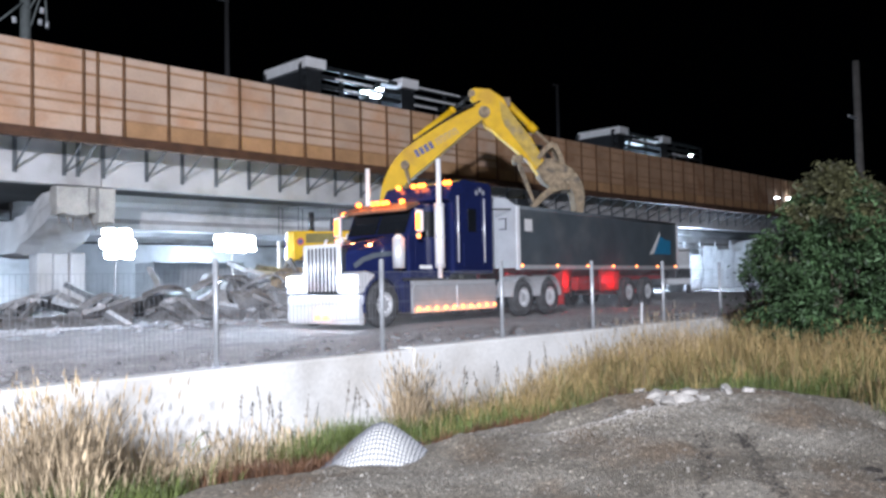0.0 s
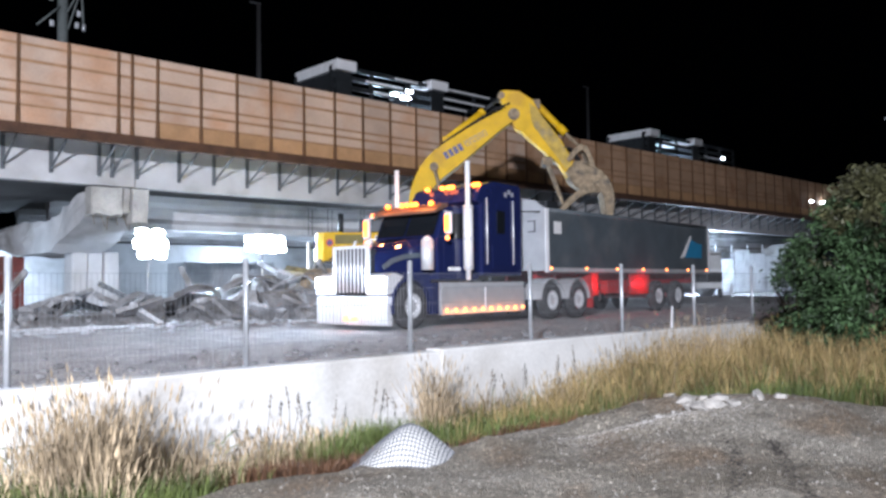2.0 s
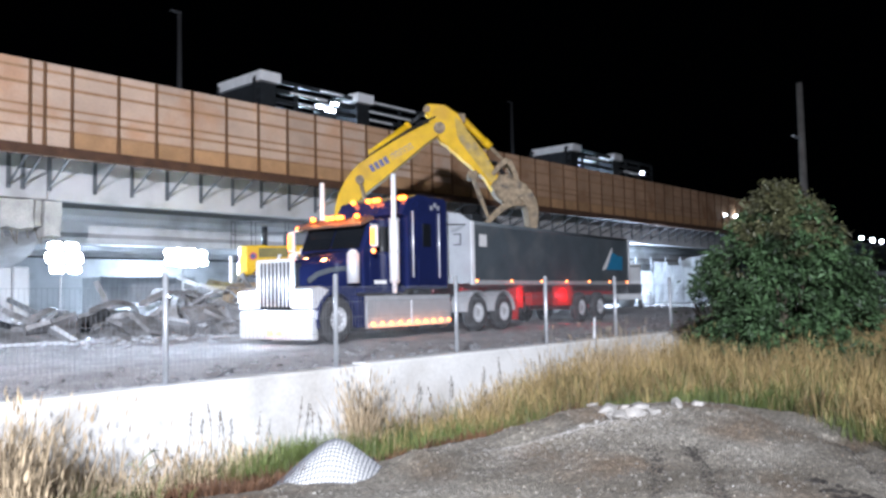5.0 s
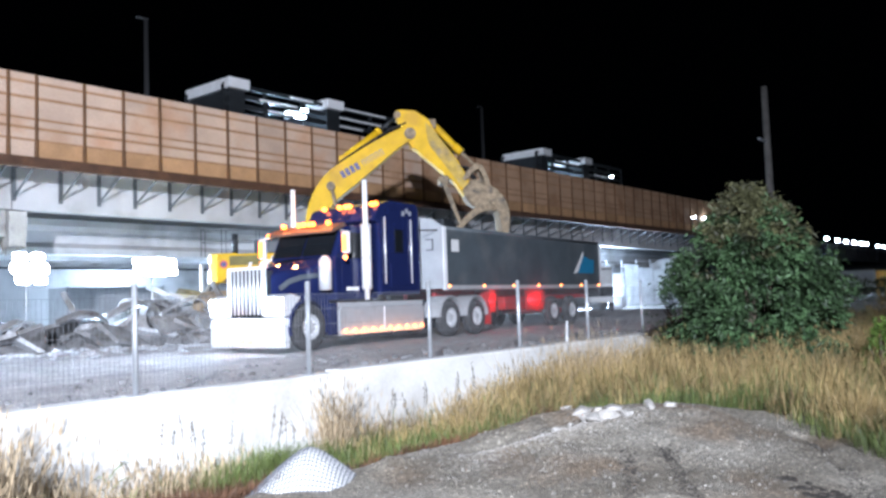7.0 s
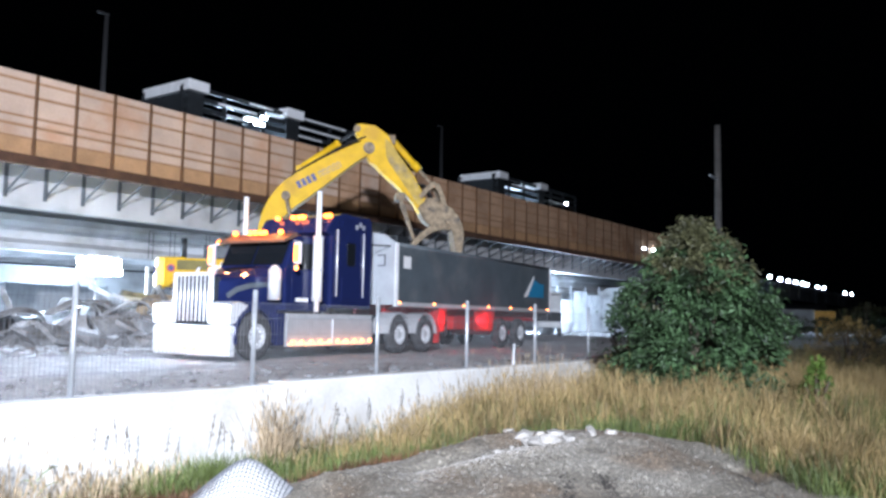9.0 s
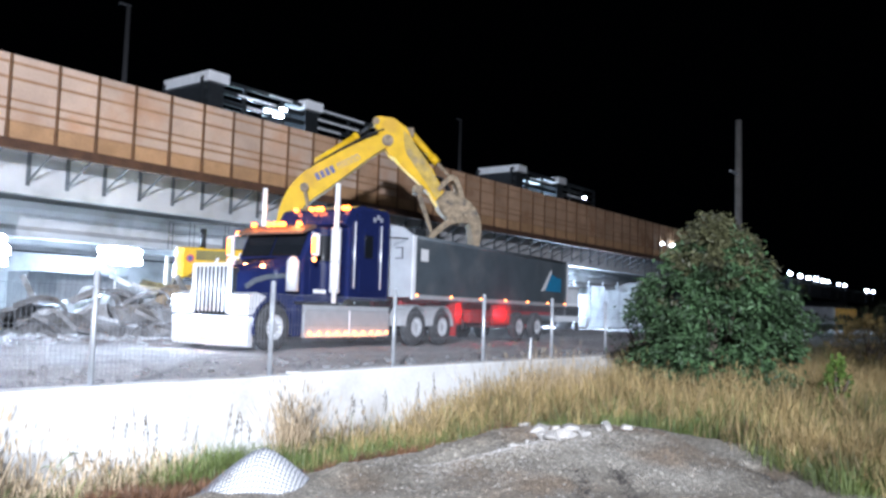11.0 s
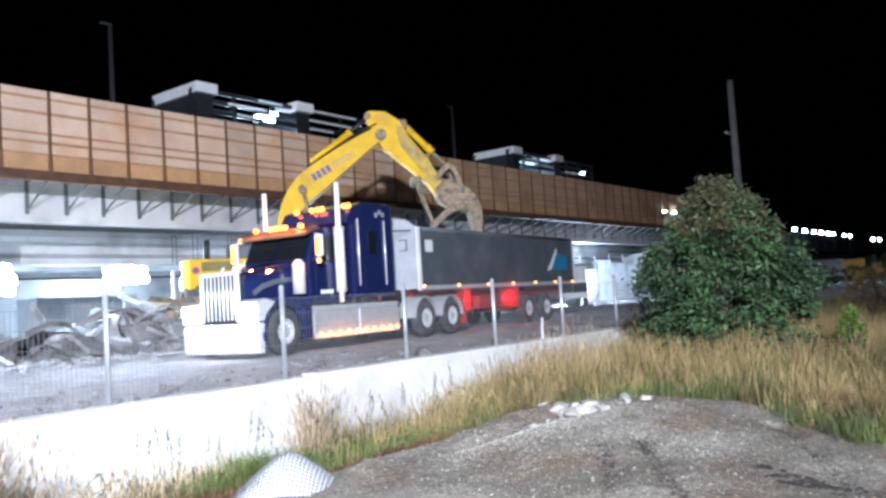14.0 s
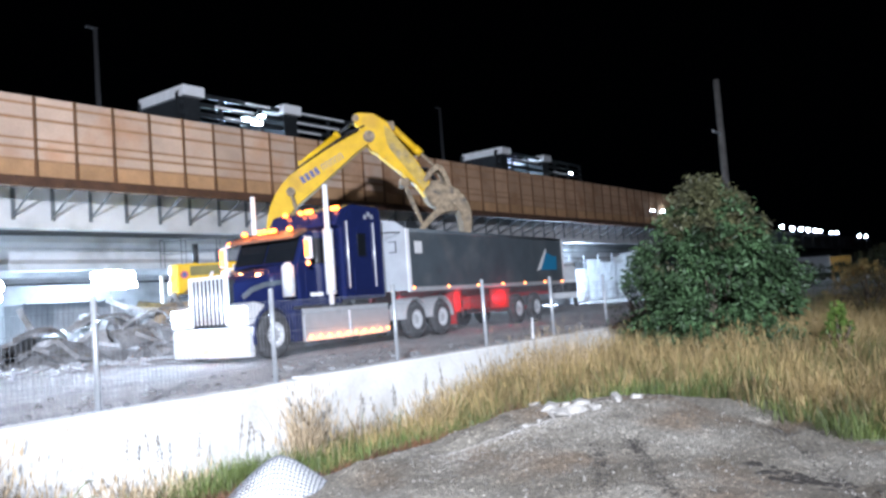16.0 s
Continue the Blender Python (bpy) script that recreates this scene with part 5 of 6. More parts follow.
def bush(x, y, z, rad, hgt, n, label, low=LEAF, top=TOPLEAF, size=0.05, clumps=260):
    """Leaning stems, twigs, and drooping leaves set in clumps with gaps between them."""
    g = thing("bush", pose(x, y, z), label, "bush")
    bm = B()
    for k in range(9):
        a = k * 2.4
        tip = Vector((rad * 0.55 * math.cos(a), rad * 0.55 * math.sin(a), hgt * random.uniform(0.45, 0.85)))
        tube(bm, (0.1 * math.cos(a), 0.1 * math.sin(a), -0.1), tip * 0.5 + Vector((0, 0, 0.1)), 0.05, 0.03, 6)
        tube(bm, tip * 0.5 + Vector((0, 0, 0.1)), tip, 0.03, 0.01, 6)
    tube(bm, (0, 0, -0.1), (0, 0, hgt * 0.9), 0.09, 0.015, 8)
    part("trunk", bm, TRUNK, g)
    vs, fs, tips = [], [], []
    while len(tips) < clumps:
        h = random.random() ** 0.85
        a = random.uniform(0, 2 * math.pi)
        bulge = 1 + 0.26 * noise.noise(Vector((math.cos(a) * 1.6, math.sin(a) * 1.6, h * 3.2 + x)))
        r = rad * outline_at(h) * bulge * random.random() ** 0.42
        tips.append((Vector((r * math.cos(a), r * math.sin(a), 0.05 + hgt * h)), random.uniform(0.6, 1.35)))
    for k in range(clumps // 7):
        a, r = random.uniform(0, 6.28), rad * random.uniform(0.2, 0.85)
        tips.append((Vector((r * math.cos(a), r * math.sin(a), hgt * random.uniform(0.02, 0.35))), 1.2))
    # upright shoots that stand out of the top and the shoulders
    for k in range(int(26 * min(1.0, rad))):
        a, h = random.uniform(0, 6.28), random.uniform(0.7, 1.0)
        r = rad * outline_at(h) * random.uniform(0.5, 1.0)
        for j in range(5):
            tips.append((Vector((r * math.cos(a), r * math.sin(a), hgt * h + j * 0.055)), 0.22 + 0.12 * (4 - j) / 4))
    for i in range(n):
        c, wide = random.choice(tips)
        k = wide * min(1.0, rad)
        p = c + Vector((random.gauss(0, 0.1 * k), random.gauss(0, 0.1 * k), random.gauss(0, 0.075 * k)))
        out = Vector((p.x, p.y, 0.25)).normalized()
        # the blade hangs outward and down
        along = (out * random.uniform(0.2, 1.0) + Vector((random.gauss(0, 0.45), random.gauss(0, 0.45), random.uniform(-0.9, 0.35)))).normalized()
        across = along.cross(Vector((random.gauss(0, 0.5), random.gauss(0, 0.5), 1))).normalized()
        nrm = across.cross(along)
        s = size * random.uniform(0.55, 1.2)
        u, w2 = along * s, across * s * 0.42
        b0 = len(vs)
        vs += [p - u, p - u * 0.1 + w2 + nrm * s * 0.16, p + u - nrm * s * 0.12, p - u * 0.1 - w2 + nrm * s * 0.16]
        fs.append((b0, b0 + 1, b0 + 2, b0 + 3))
    for name, material, pick in (("crown", low, 0), ("crown_tip", top, 1)):
        chosen = [f for f in fs if (vs[f[0]].z > hgt * (0.78 + 0.34 * noise.noise(vs[f[0]] * 2.2))) == bool(pick)]
        data = bpy.data.meshes.new(name)
        data.from_pydata([tuple(vs[i]) for f in chosen for i in f], [], [tuple(range(4 * k, 4 * k + 4)) for k in range(len(chosen))])
        data.materials.append(material)
        ob = new(name, data)
        ob.parent = g
        tagged(ob, kind="stuff")
    return g


bush(13.14, 4.44, 0.34, 1.36, 2.85, 64000, "dense dark green bush standing in dry roadside grass", LEAF, TOPLEAF, 0.057, 330)
bush(12.75, 2.55, 0.24, 0.3, 0.82, 1500, "small yellow-green shrub beside the big bush", YOUNGLEAF, YOUNGLEAF, 0.04, 60)
bush(15.5, 6.6, 0.5, 0.75, 1.5, 3200, "low dark green shrub beside the fence", LEAF, LEAF, 0.05, 90)

# ---- grass ----
def past_edge(x, y):
    """Whether vegetation grows here: beyond the uneven edge of the gravel."""
    if x > 8.35 + 0.95 * abs(y - 1.7) and y < 3.0:
        return True
    return y > edge_at(x) + 0.08 + 0.2 * noise.noise(Vector((x * 2.1, y * 2.1, 4)))


def grass(name, material, spots, label, heads, flop=0.75):
    """Tufts: spots are (x, y, tufts, spread x, spread y, height, blades)."""
    vs, fs = [], []
    for sx, sy, n, dx, dy, hgt, blades in spots:
        for i in range(int(n * 1.7)):
            cx, cy = sx + random.gauss(0, dx), sy + random.gauss(0, dy)
            if (cy > BY - 0.06 and cx < 25.2) or not past_edge(cx, cy):
                continue
            th = hgt * random.uniform(0.5, 1.2)
            wind = random.uniform(0, 6.28)
            for j in range(blades):
                a = random.uniform(0, 6.28)
                rr = random.uniform(0, 0.16)
                x, y = cx + rr * math.cos(a), min(cy + rr * math.sin(a), BY - 0.04 if cx < 25.2 else 99)
                z = height(x, y) - 0.02
                h = th * random.uniform(0.35, 1.1)
                lean = h * random.uniform(0.05, flop) ** 1.1
                ux, uy = math.cos(a) + 0.4 * math.cos(wind), math.sin(a) + 0.4 * math.sin(wind)
                wd = random.uniform(0.0014, 0.004)
                t = random.uniform(0, 6.28)
                px_, py_ = math.cos(t) * wd, math.sin(t) * wd
                b0 = len(vs)
                for k, f, g_ in ((0.0, 1.0, 0.0), (0.45, 0.9, 0.18), (0.8, 0.6, 0.6)):
                    c = (x + ux * lean * g_, y + uy * lean * g_, z + h * k)
                    vs += [(c[0] - px_ * f, c[1] - py_ * f, c[2]), (c[0] + px_ * f, c[1] + py_ * f, c[2])]
                vs.append((x + ux * lean, y + uy * lean, z + h * (0.97 - 0.25 * lean / h)))
                fs += [(b0, b0 + 1, b0 + 3, b0 + 2), (b0 + 2, b0 + 3, b0 + 5, b0 + 4), (b0 + 4, b0 + 5, b0 + 6)]
                if heads and random.random() < heads:
                    tx, ty, tz = vs[-1]
                    q = len(vs)
                    vs += [(tx, ty, tz - 0.05), (tx + 0.009, ty, tz), (tx + ux * 0.02, ty + uy * 0.02, tz + 0.07), (tx - 0.009, ty, tz)]
                    fs.append((q, q + 1, q + 2, q + 3))
    data = bpy.data.meshes.new(name)
    data.from_pydata(vs, [], fs)
    data.materials.append(material)
    return tagged(new(name, data), label, "grass", kind="stuff")


# near-black base: the night around the far viaduct is put into its colour
NIGHT_DARK = mat("night_dark_viaduct", (0.07, 0.08, 0.1), 0.7)
pale = [(2.5, 6.95, 60, 0.24, 0.2, 1.0, 24), (3.1, 7.0, 22, 0.2, 0.15, 0.7, 18), (6.75, 7.3, 10, 0.06, 0.06, 0.9, 20), (2.3, 7.1, 30, 0.4, 0.25, 0.5, 14), (6.75, 7.4, 12, 0.08, 0.08, 1.0, 16), (4.7, 7.45, 45, 0.5, 0.14, 0.42, 10), (7.6, 7.5, 30, 0.7, 0.12, 0.5, 8), (9.6, 7.4, 40, 0.9, 0.2, 0.6, 8), (11.6, 6.6, 60, 0.5, 0.4, 0.95, 12)]
grass("floodlit_pale_grass", PALEDRY, pale, "pale dry grass tufts against the white barrier, lightened for the floodlight", 0.3, 0.6)
dry = [(10.2, 2.0, 140, 0.5, 0.4, 0.5, 16), (9.8, 1.2, 90, 0.5, 0.3, 0.4, 16), (8.3, 7.0, 110, 0.9, 0.4, 0.36, 12),
       (10.8, 6.5, 300, 1.2, 0.8, 0.62, 16), (11.8, 4.8, 260, 1.0, 0.9, 0.6, 16), (12.7, 2.8, 320, 1.5, 0.9, 0.6, 16), (15.0, 5.2, 420, 2.0, 1.3, 0.75, 18), (17.0, 3.0, 380, 2.5, 1.5, 0.7, 18), (24, 4, 380, 5, 2.2, 0.6, 16), (19.5, 3.4, 420, 1.6, 0.9, 0.8, 18)]
green = [(9.5, 1.8, 160, 0.5, 0.35, 0.3, 16), (9.2, 1.4, 120, 0.4, 0.3, 0.26, 16), (2.35, 6.9, 220, 0.35, 0.35, 0.42, 18), (2.7, 6.35, 160, 0.3, 0.2, 0.26, 16), (5.6, 7.1, 120, 0.4, 0.25, 0.4, 16), (2.2, 6.95, 200, 0.5, 0.3, 0.3, 16), (3.2, 7.2, 60, 0.5, 0.2, 0.2, 14), (6.9, 6.7, 260, 0.8, 0.55, 0.3, 16), (5.4, 7.4, 60, 0.4, 0.2, 0.3, 14), (8.6, 6.4, 260, 0.8, 0.6, 0.3, 16), (9.8, 5.2, 200, 0.7, 0.8, 0.24, 16), (10.6, 3.2, 150, 0.7, 0.7, 0.24, 16),
         (11.5, 1.8, 160, 1.0, 0.5, 0.26, 16), (12.5, 5.0, 200, 1.5, 1.2, 0.4, 16), (11.6, 4.2, 220, 0.9, 0.9, 0.45, 16), (9.9, 3.9, 120, 0.35, 0.35, 0.3, 16), (10.9, 1.9, 160, 0.5, 0.35, 0.3, 16), (13.2, 1.8, 200, 0.9, 0.7, 0.5, 16), (10.3, 6.6, 160, 0.9, 0.6, 0.42, 16), (17, 3.6, 420, 3, 2, 0.55, 18), (26, 3, 300, 6, 3, 0.6, 16)]
dead = [(6.6, 6.0, 170, 0.5, 0.15, 0.14, 16), (7.5, 5.8, 190, 0.4, 0.2, 0.17, 16), (8.2, 5.5, 120, 0.3, 0.2, 0.17, 16), (3.5, 6.75, 130, 0.35, 0.2, 0.2, 16), (4.1, 6.45, 160, 0.4, 0.22, 0.2, 16), (4.7, 6.6, 150, 0.35, 0.2, 0.22, 16), (5.6, 6.5, 80, 0.3, 0.2, 0.2, 14), (10.3, 3.15, 60, 0.3, 0.2, 0.16, 14), (4.3, 6.9, 90, 0.5, 0.16, 0.14, 14), (3.4, 7.0, 40, 0.4, 0.2, 0.16, 14), (7.2, 6.1, 120, 0.9, 0.25, 0.12, 14), (8.8, 5.6, 80, 0.6, 0.5, 0.14, 14), (11.0, 5.6, 140, 1.2, 0.9, 0.25, 14)]
grass("dead_weeds", DEAD, dead, "low reddish-brown dead weeds along the ditch", 0.0)
grass("dry_grass", DRY, dry, "tall dry straw-coloured grass along the barrier and bank", 0.25, 0.85)
grass("green_grass", GREEN, green, "short green grass and weeds at the gravel edge", 0.0)

# ---- weed stalks in front of the barrier ----
STALK = leafmat("brown_stalk", (0.1, 0.075, 0.05), 0.4)
REED = leafmat("grey_green_reed", (0.13, 0.15, 0.08), 0.4)


def weed_stalk(x, y, tall, lean, leafy):
    """A thin bowed stalk with a seed head, or a reed with long leaves."""
    z0 = height(x, y)
    g = thing("weed_stalk", pose(x, y, z0), "grey-green reed leaves against the white barrier" if leafy else "thin brown weed stalk with a dry seed head", "weed", "weeds before the barrier")
    bm = B()
    pts = [Vector((lean * (k / 6) ** 2, 0.02 * math.sin(k), tall * k / 6 - 0.02 * (k == 0))) for k in range(7)]
    for a, b in zip(pts, pts[1:]):
        tube(bm, a, b, 0.0035, 0.003, 5)
    part("stem", bm, REED if leafy else STALK, g)
    if leafy:
        for k in range(5):
            bm = B()
            a, up = k * 2.2 + x, tall * (0.2 + 0.12 * k)
            rows = []
            for j in range(6):
                t = j / 5
                c = Vector((lean * 0.3 + 0.26 * t * math.cos(a), 0.1 * t * math.sin(a), up + 0.34 * t - 0.26 * t * t))
                w_ = 0.011 * (1 - t) + 0.001
                rows.append([bm.verts.new(c + Vector((0, 0.004, w_))), bm.verts.new(c - Vector((0, 0.004, w_)))])
            for p0, p1 in zip(rows, rows[1:]):
                bm.faces.new((p0[0], p0[1], p1[1], p1[0]))
            part("leaf", bm, REED, g)
    else:
        bm = B()
        for k in range(14):
            t = random.random()
            c = pts[4].lerp(pts[6], t) + Vector((random.gauss(0, 0.013), random.gauss(0, 0.013), random.gauss(0, 0.02)))
            chunk(bm, Matrix.Translation(c) @ Matrix.Diagonal((0.01, 0.009, 0.024, 1)), 0.4, 1, k)
        tagged(part("seed_head", bm, STALK, g), kind="stuff")


for x, tall, lean, leafy in ((2.0, 0.6, 0.1, 1), (2.15, 0.7, -0.06, 1), (2.28, 0.72, 0.1, 1), (2.4, 0.66, -0.08, 1), (2.62, 0.7, 0.12, 1), (4.5, 0.72, 0.05, 0), (4.76, 0.8, -0.06, 0), (4.82, 0.74, 0.04, 0), (5.3, 0.6, 0.06, 0), (3.9, 0.4, 0.2, 1),
                             (5.9, 0.7, 0.08, 0), (6.1, 0.62, -0.05, 0), (7.9, 0.72, 0.1, 0), (8.15, 0.66, -0.08, 0), (8.6, 0.75, 0.05, 0), (9.3, 0.7, 0.1, 0), (9.7, 0.78, -0.06, 0)):
    weed_stalk(x, 7.5 + 0.05 * math.sin(x * 9), tall, lean, leafy)

# ---- plastic mesh sheet ----
g = thing("plastic_mesh_sheet", pose(5.0, 5.95, 0.0, 0, 0, -42), "white plastic mesh sheet humped up out of the gravel", "mesh sheet")
nu, nv = 28, 12


def sheet_point(i, j, lift=0.0):
    s, k = i / nu * 2 - 1, j / nv
    bell = 1 - (abs(s) + 0.02) ** 1.25
    bell = max(0.0, bell) - 0.06 * math.exp(-(s / 0.12) ** 2)
    return Vector((s * 0.5 + 0.1 * k, -0.3 + 0.44 * k, 0.36 * bell * math.sin(k * math.pi / 2) + lift - 0.03 * (1 - k)))


bm = B()
grid = [[bm.verts.new(sheet_point(i, j)) for j in range(nv + 1)] for i in range(nu + 1)]
for i in range(nu):
    for j in range(nv):
        bm.faces.new((grid[i][j], grid[i + 1][j], grid[i + 1][j + 1], grid[i][j + 1])).smooth = True
sheet = part("sheet", bm, MESHMAT, g)
bm = B()
for i in range(0, nu + 1):
    for j in range(nv):
        bar(bm, sheet_point(i, j, 0.004), sheet_point(i, j + 1, 0.004), 0.009)
for j in range(0, nv + 1):
    for i in range(nu):
        bar(bm, sheet_point(i, j, 0.004), sheet_point(i + 1, j, 0.004), 0.009)
tagged(part("cord_grid", bm, MESHDARK, sheet), kind="stuff")

# ---- pale rocks on the mound ----
rocks = ((8.35, 5.2, 0.26), (8.5, 5.05, 0.2), (8.25, 5.0, 0.14), (8.62, 5.15, 0.16), (8.1, 4.72, 0.26), (8.22, 4.6, 0.16), (8.3, 4.42, 0.2), (7.75, 4.42, 0.32), (7.62, 4.3, 0.22), (7.9, 4.25, 0.26), (8.05, 4.12, 0.18), (7.5, 4.5, 0.12),
         (8.55, 4.1, 0.22), (8.75, 3.95, 0.14), (7.3, 4.55, 0.1), (7.1, 4.6, 0.08))
for i, (x, y, s) in enumerate(rocks):
    bm = B()
    for k in range(16):
        bm.verts.new((random.uniform(-1, 1) * s * 0.8, random.uniform(-1, 1) * s * 0.6, random.uniform(-0.5, 1) * s * 0.55))
    bmesh.ops.convex_hull(bm, input=bm.verts[:])
    bmesh.ops.delete(bm, geom=[v for v in bm.verts if not v.link_faces], context="VERTS")
    bmesh.ops.bevel(bm, geom=bm.edges[:], offset=s * 0.03, segments=1, affect="EDGES")
    r = solid("rock", bm, ROCK, "pale broken rock half buried in the gravel mound", "rock", "rocks on the mound")
    r.matrix_world = pose(x, y, height(x, y) + 0.005, 7 * i % 25 - 10, 9 * i % 22 - 10, i * 50) @ Matrix.Diagonal((0.7, 0.7, 0.62, 1))

# pale broken chips spread along the ridge
vs, fs = [], []
for i in range(4200):
    t = random.random()
    k = random.randrange(len(BERM) - 1)
    (xa, ya), (xb, yb) = BERM[k], BERM[k + 1]
    spread = 0.14 if i % 3 else 0.4
    x, y = xa + (xb - xa) * t + random.gauss(0, spread), ya + (yb - ya) * t + random.gauss(0, spread)
    z, s = height(x, y), random.uniform(0.003, 0.013)
    c = [Vector((x + s * random.uniform(0.6, 1.3) * math.cos(a), y + s * random.uniform(0.6, 1.3) * math.sin(a), z - 0.01)) for a in (0.2, 1.8, 3.3, 4.9)]
    b0 = len(vs)
    vs += [tuple(v) for v in c] + [(x + random.gauss(0, s * 0.3), y, z + s * 0.7)]
    fs += [(b0, b0 + 1, b0 + 4), (b0 + 1, b0 + 2, b0 + 4), (b0 + 2, b0 + 3, b0 + 4), (b0 + 3, b0, b0 + 4)]
data = bpy.data.meshes.new("stone_chips")
data.from_pydata(vs, [], fs)
data.materials.append(ROCK)
tagged(new("stone_chips", data), "pale crushed stone chips strewn along the gravel ridge", "gravel", kind="stuff")

# loose grey stones over the gravel
vs, fs = [], []
for i in range(6500):
    x, y = random.uniform(2.6, 9.4), random.uniform(0.9, 6.0)
    if past_edge(x, y):
        continue
    z, s = height(x, y), 0.003 + 0.016 * random.random() ** 3
    a0, tilt = random.uniform(0, 6.28), random.gauss(0, 0.4)
    ring = [Vector((x + s * math.cos(a0 + a) * random.uniform(0.7, 1.4), y + s * math.sin(a0 + a) * random.uniform(0.7, 1.2), z - 0.002)) for a in (0, 1.3, 2.5, 3.8, 5.1)]
    b0 = len(vs)
    vs += [tuple(v) for v in ring] + [(x + tilt * s, y, z + s * 0.8)]
    fs += [(b0 + k, b0 + (k + 1) % 5, b0 + 5) for k in range(5)]
data = bpy.data.meshes.new("loose_stones")
data.from_pydata(vs, [], fs)
data.materials.append(LOOSE)
tagged(new("loose_stones", data), "loose grey stones scattered over the gravel", "gravel", kind="stuff")

# dark wet clods broken out of the near face of the mound
SOIL_AND_SHADE = mat("wet_soil_and_shade", (0.035, 0.03, 0.026), 0.8, 0, 0.3, 6, 0.5, 30)
bm = B()
for i in range(110):
    t = random.random()
    if i % 3:
        x, y = 7.25 - 0.5 * t + 0.12 * math.sin(t * 17), 2.2 - 0.62 * t + 0.1 * math.sin(t * 23)
    else:
        x, y = 6.9 + random.gauss(0, 0.09), 1.62 + random.gauss(0, 0.14)
    x, y = x + random.gauss(0, 0.03), y + random.gauss(0, 0.03)
    k = random.uniform(0.02, 0.06)
    chunk(bm, Matrix.Translation((x, y, height(x, y) + 0.002)) @ Matrix.Rotation(random.uniform(0, 6), 4, "Z") @ Matrix.Diagonal((k * 1.5, k, k * 0.5, 1)), 0.6, 1, i)
# dark lumps stand in for the shade in the opening behind the sheet
for i in range(60):
    x, y = 5.72 + random.gauss(0, 0.13), 6.2 + random.gauss(0, 0.08)
    k = random.uniform(0.05, 0.14)
    chunk(bm, Matrix.Translation((x, y, height(x, y) + 0.05 * random.random())) @ Matrix.Rotation(random.uniform(0, 6), 4, "Z") @ Matrix.Diagonal((k * 1.3, k, k * 0.9, 1)), 0.6, 1, i)
for i in range(1500):
    line = RIDGES[(3, 5, 3, 4)[i % 4]][0]
    k = random.randrange(len(line) - 1)
    (xa, ya), (xb, yb), t = line[k], line[k + 1], random.random()
    x, y = xa + (xb - xa) * t + random.gauss(0, 0.05), ya + (yb - ya) * t + random.gauss(0, 0.05)
    k = random.uniform(0.006, 0.024)
    chunk(bm, Matrix.Translation((x, y, height(x, y))) @ Matrix.Rotation(random.uniform(0, 6), 4, "Z") @ Matrix.Diagonal((k * 1.6, k, k * 0.5, 1)), 0.6, 1, i)
solid("wet_clods", bm, SOIL_AND_SHADE, "dark wet soil clods on the gravel and dark lumps for shade behind the sheet", "clods", kind="stuff")

# thin white stake on the barrier
bm = B()
bar(bm, (13.23, 7.95, 0.8), (13.26, 7.95, 1.23), 0.03)
solid("marker_stake", bm, WHITE_STEEL, "thin white stake standing on the concrete barrier", "stake")

# ---- poles and street lamps ----
def power_pole(x, y, top):
    g = thing("utility_pole", pose(x, y, 0.5), "grey weathered timber utility pole behind the bush", "pole")
    bm = B()
    tube(bm, (0, 0, 0), (0, 0, top), 0.19, 0.14, 12)
    part("shaft", bm, mat("weathered_timber", (0.1, 0.095, 0.09), 0.9), g)
    bm = B()
    bar(bm, (-1.2, 0, top - 2.6), (0, 0, top - 2.6), 0.08)
    part("arm", bm, GALV, g)


power_pole(38.2, 11.8, 10.6)


def street_lamp(x, y, top):
    g = thing("street_lamp", pose(x, y, 7.3), "dark slender street lamp on the viaduct", "street lamp", "street lamps of the viaduct")
    bm = B()
    tube(bm, (0, 0, 0), (0, 0, top - 7.3), 0.17, 0.11, 10)
    part("pole", bm, BLACK, g)
    bm = B()
    box(bm, -0.55, 0.1, -0.1, 0.1, top - 7.3, top - 7.2, None, 0.02)
    part("head", bm, BLACK, g)


street_lamp(22.8, 38.8, 17.2)
street_lamp(56.0, 41.2, 18.3)

# stout mast with stays on the deck
g = thing("stayed_mast", pose(10.02, 31.0, 7.3), "grey steel mast with clamps and stays above the formwork", "mast")
MAST = mat("dull_mast_steel", (0.1, 0.115, 0.115), 0.7, 0.0, 0.25, 5, 0.1, 30)
bm = B()
tube(bm, (0, 0, 0), (0, 0, 6.5), 0.2, 0.18, 14)
part("shaft", bm, MAST, g)
for z, dx in ((3.95, -0.2), (4.05, 0.16), (4.5, 0.2), (4.9, -0.18)):
    bm = B()
    box(bm, dx - 0.07, dx + 0.07, -0.28, -0.2, z, z + 0.22, pose(0, 0, 0, 0, 18 * (1 if dx > 0 else -1) * 0.2), 0.02)
    part("clamp", bm, GALV, g)
for x0, z0, x1, z1, r in ((-0.95, 3.9, -0.15, 4.75, 0.035), (0.12, 3.95, 0.6, 5.6, 0.035), (0.68, 4.0, 0.6, 5.6, 0.04), (0.1, 4.6, 0.7, 5.9, 0.03)):
    bm = B()
    tube(bm, (x0, -0.18, z0), (x1, -0.18, z1), r)
    part("stay", bm, MAST, g)
bm = B()
tube(bm, (0.68, -0.18, 3.98), (0.69, -0.18, 4.25), 0.07)
part("insulator", bm, GALV, g)


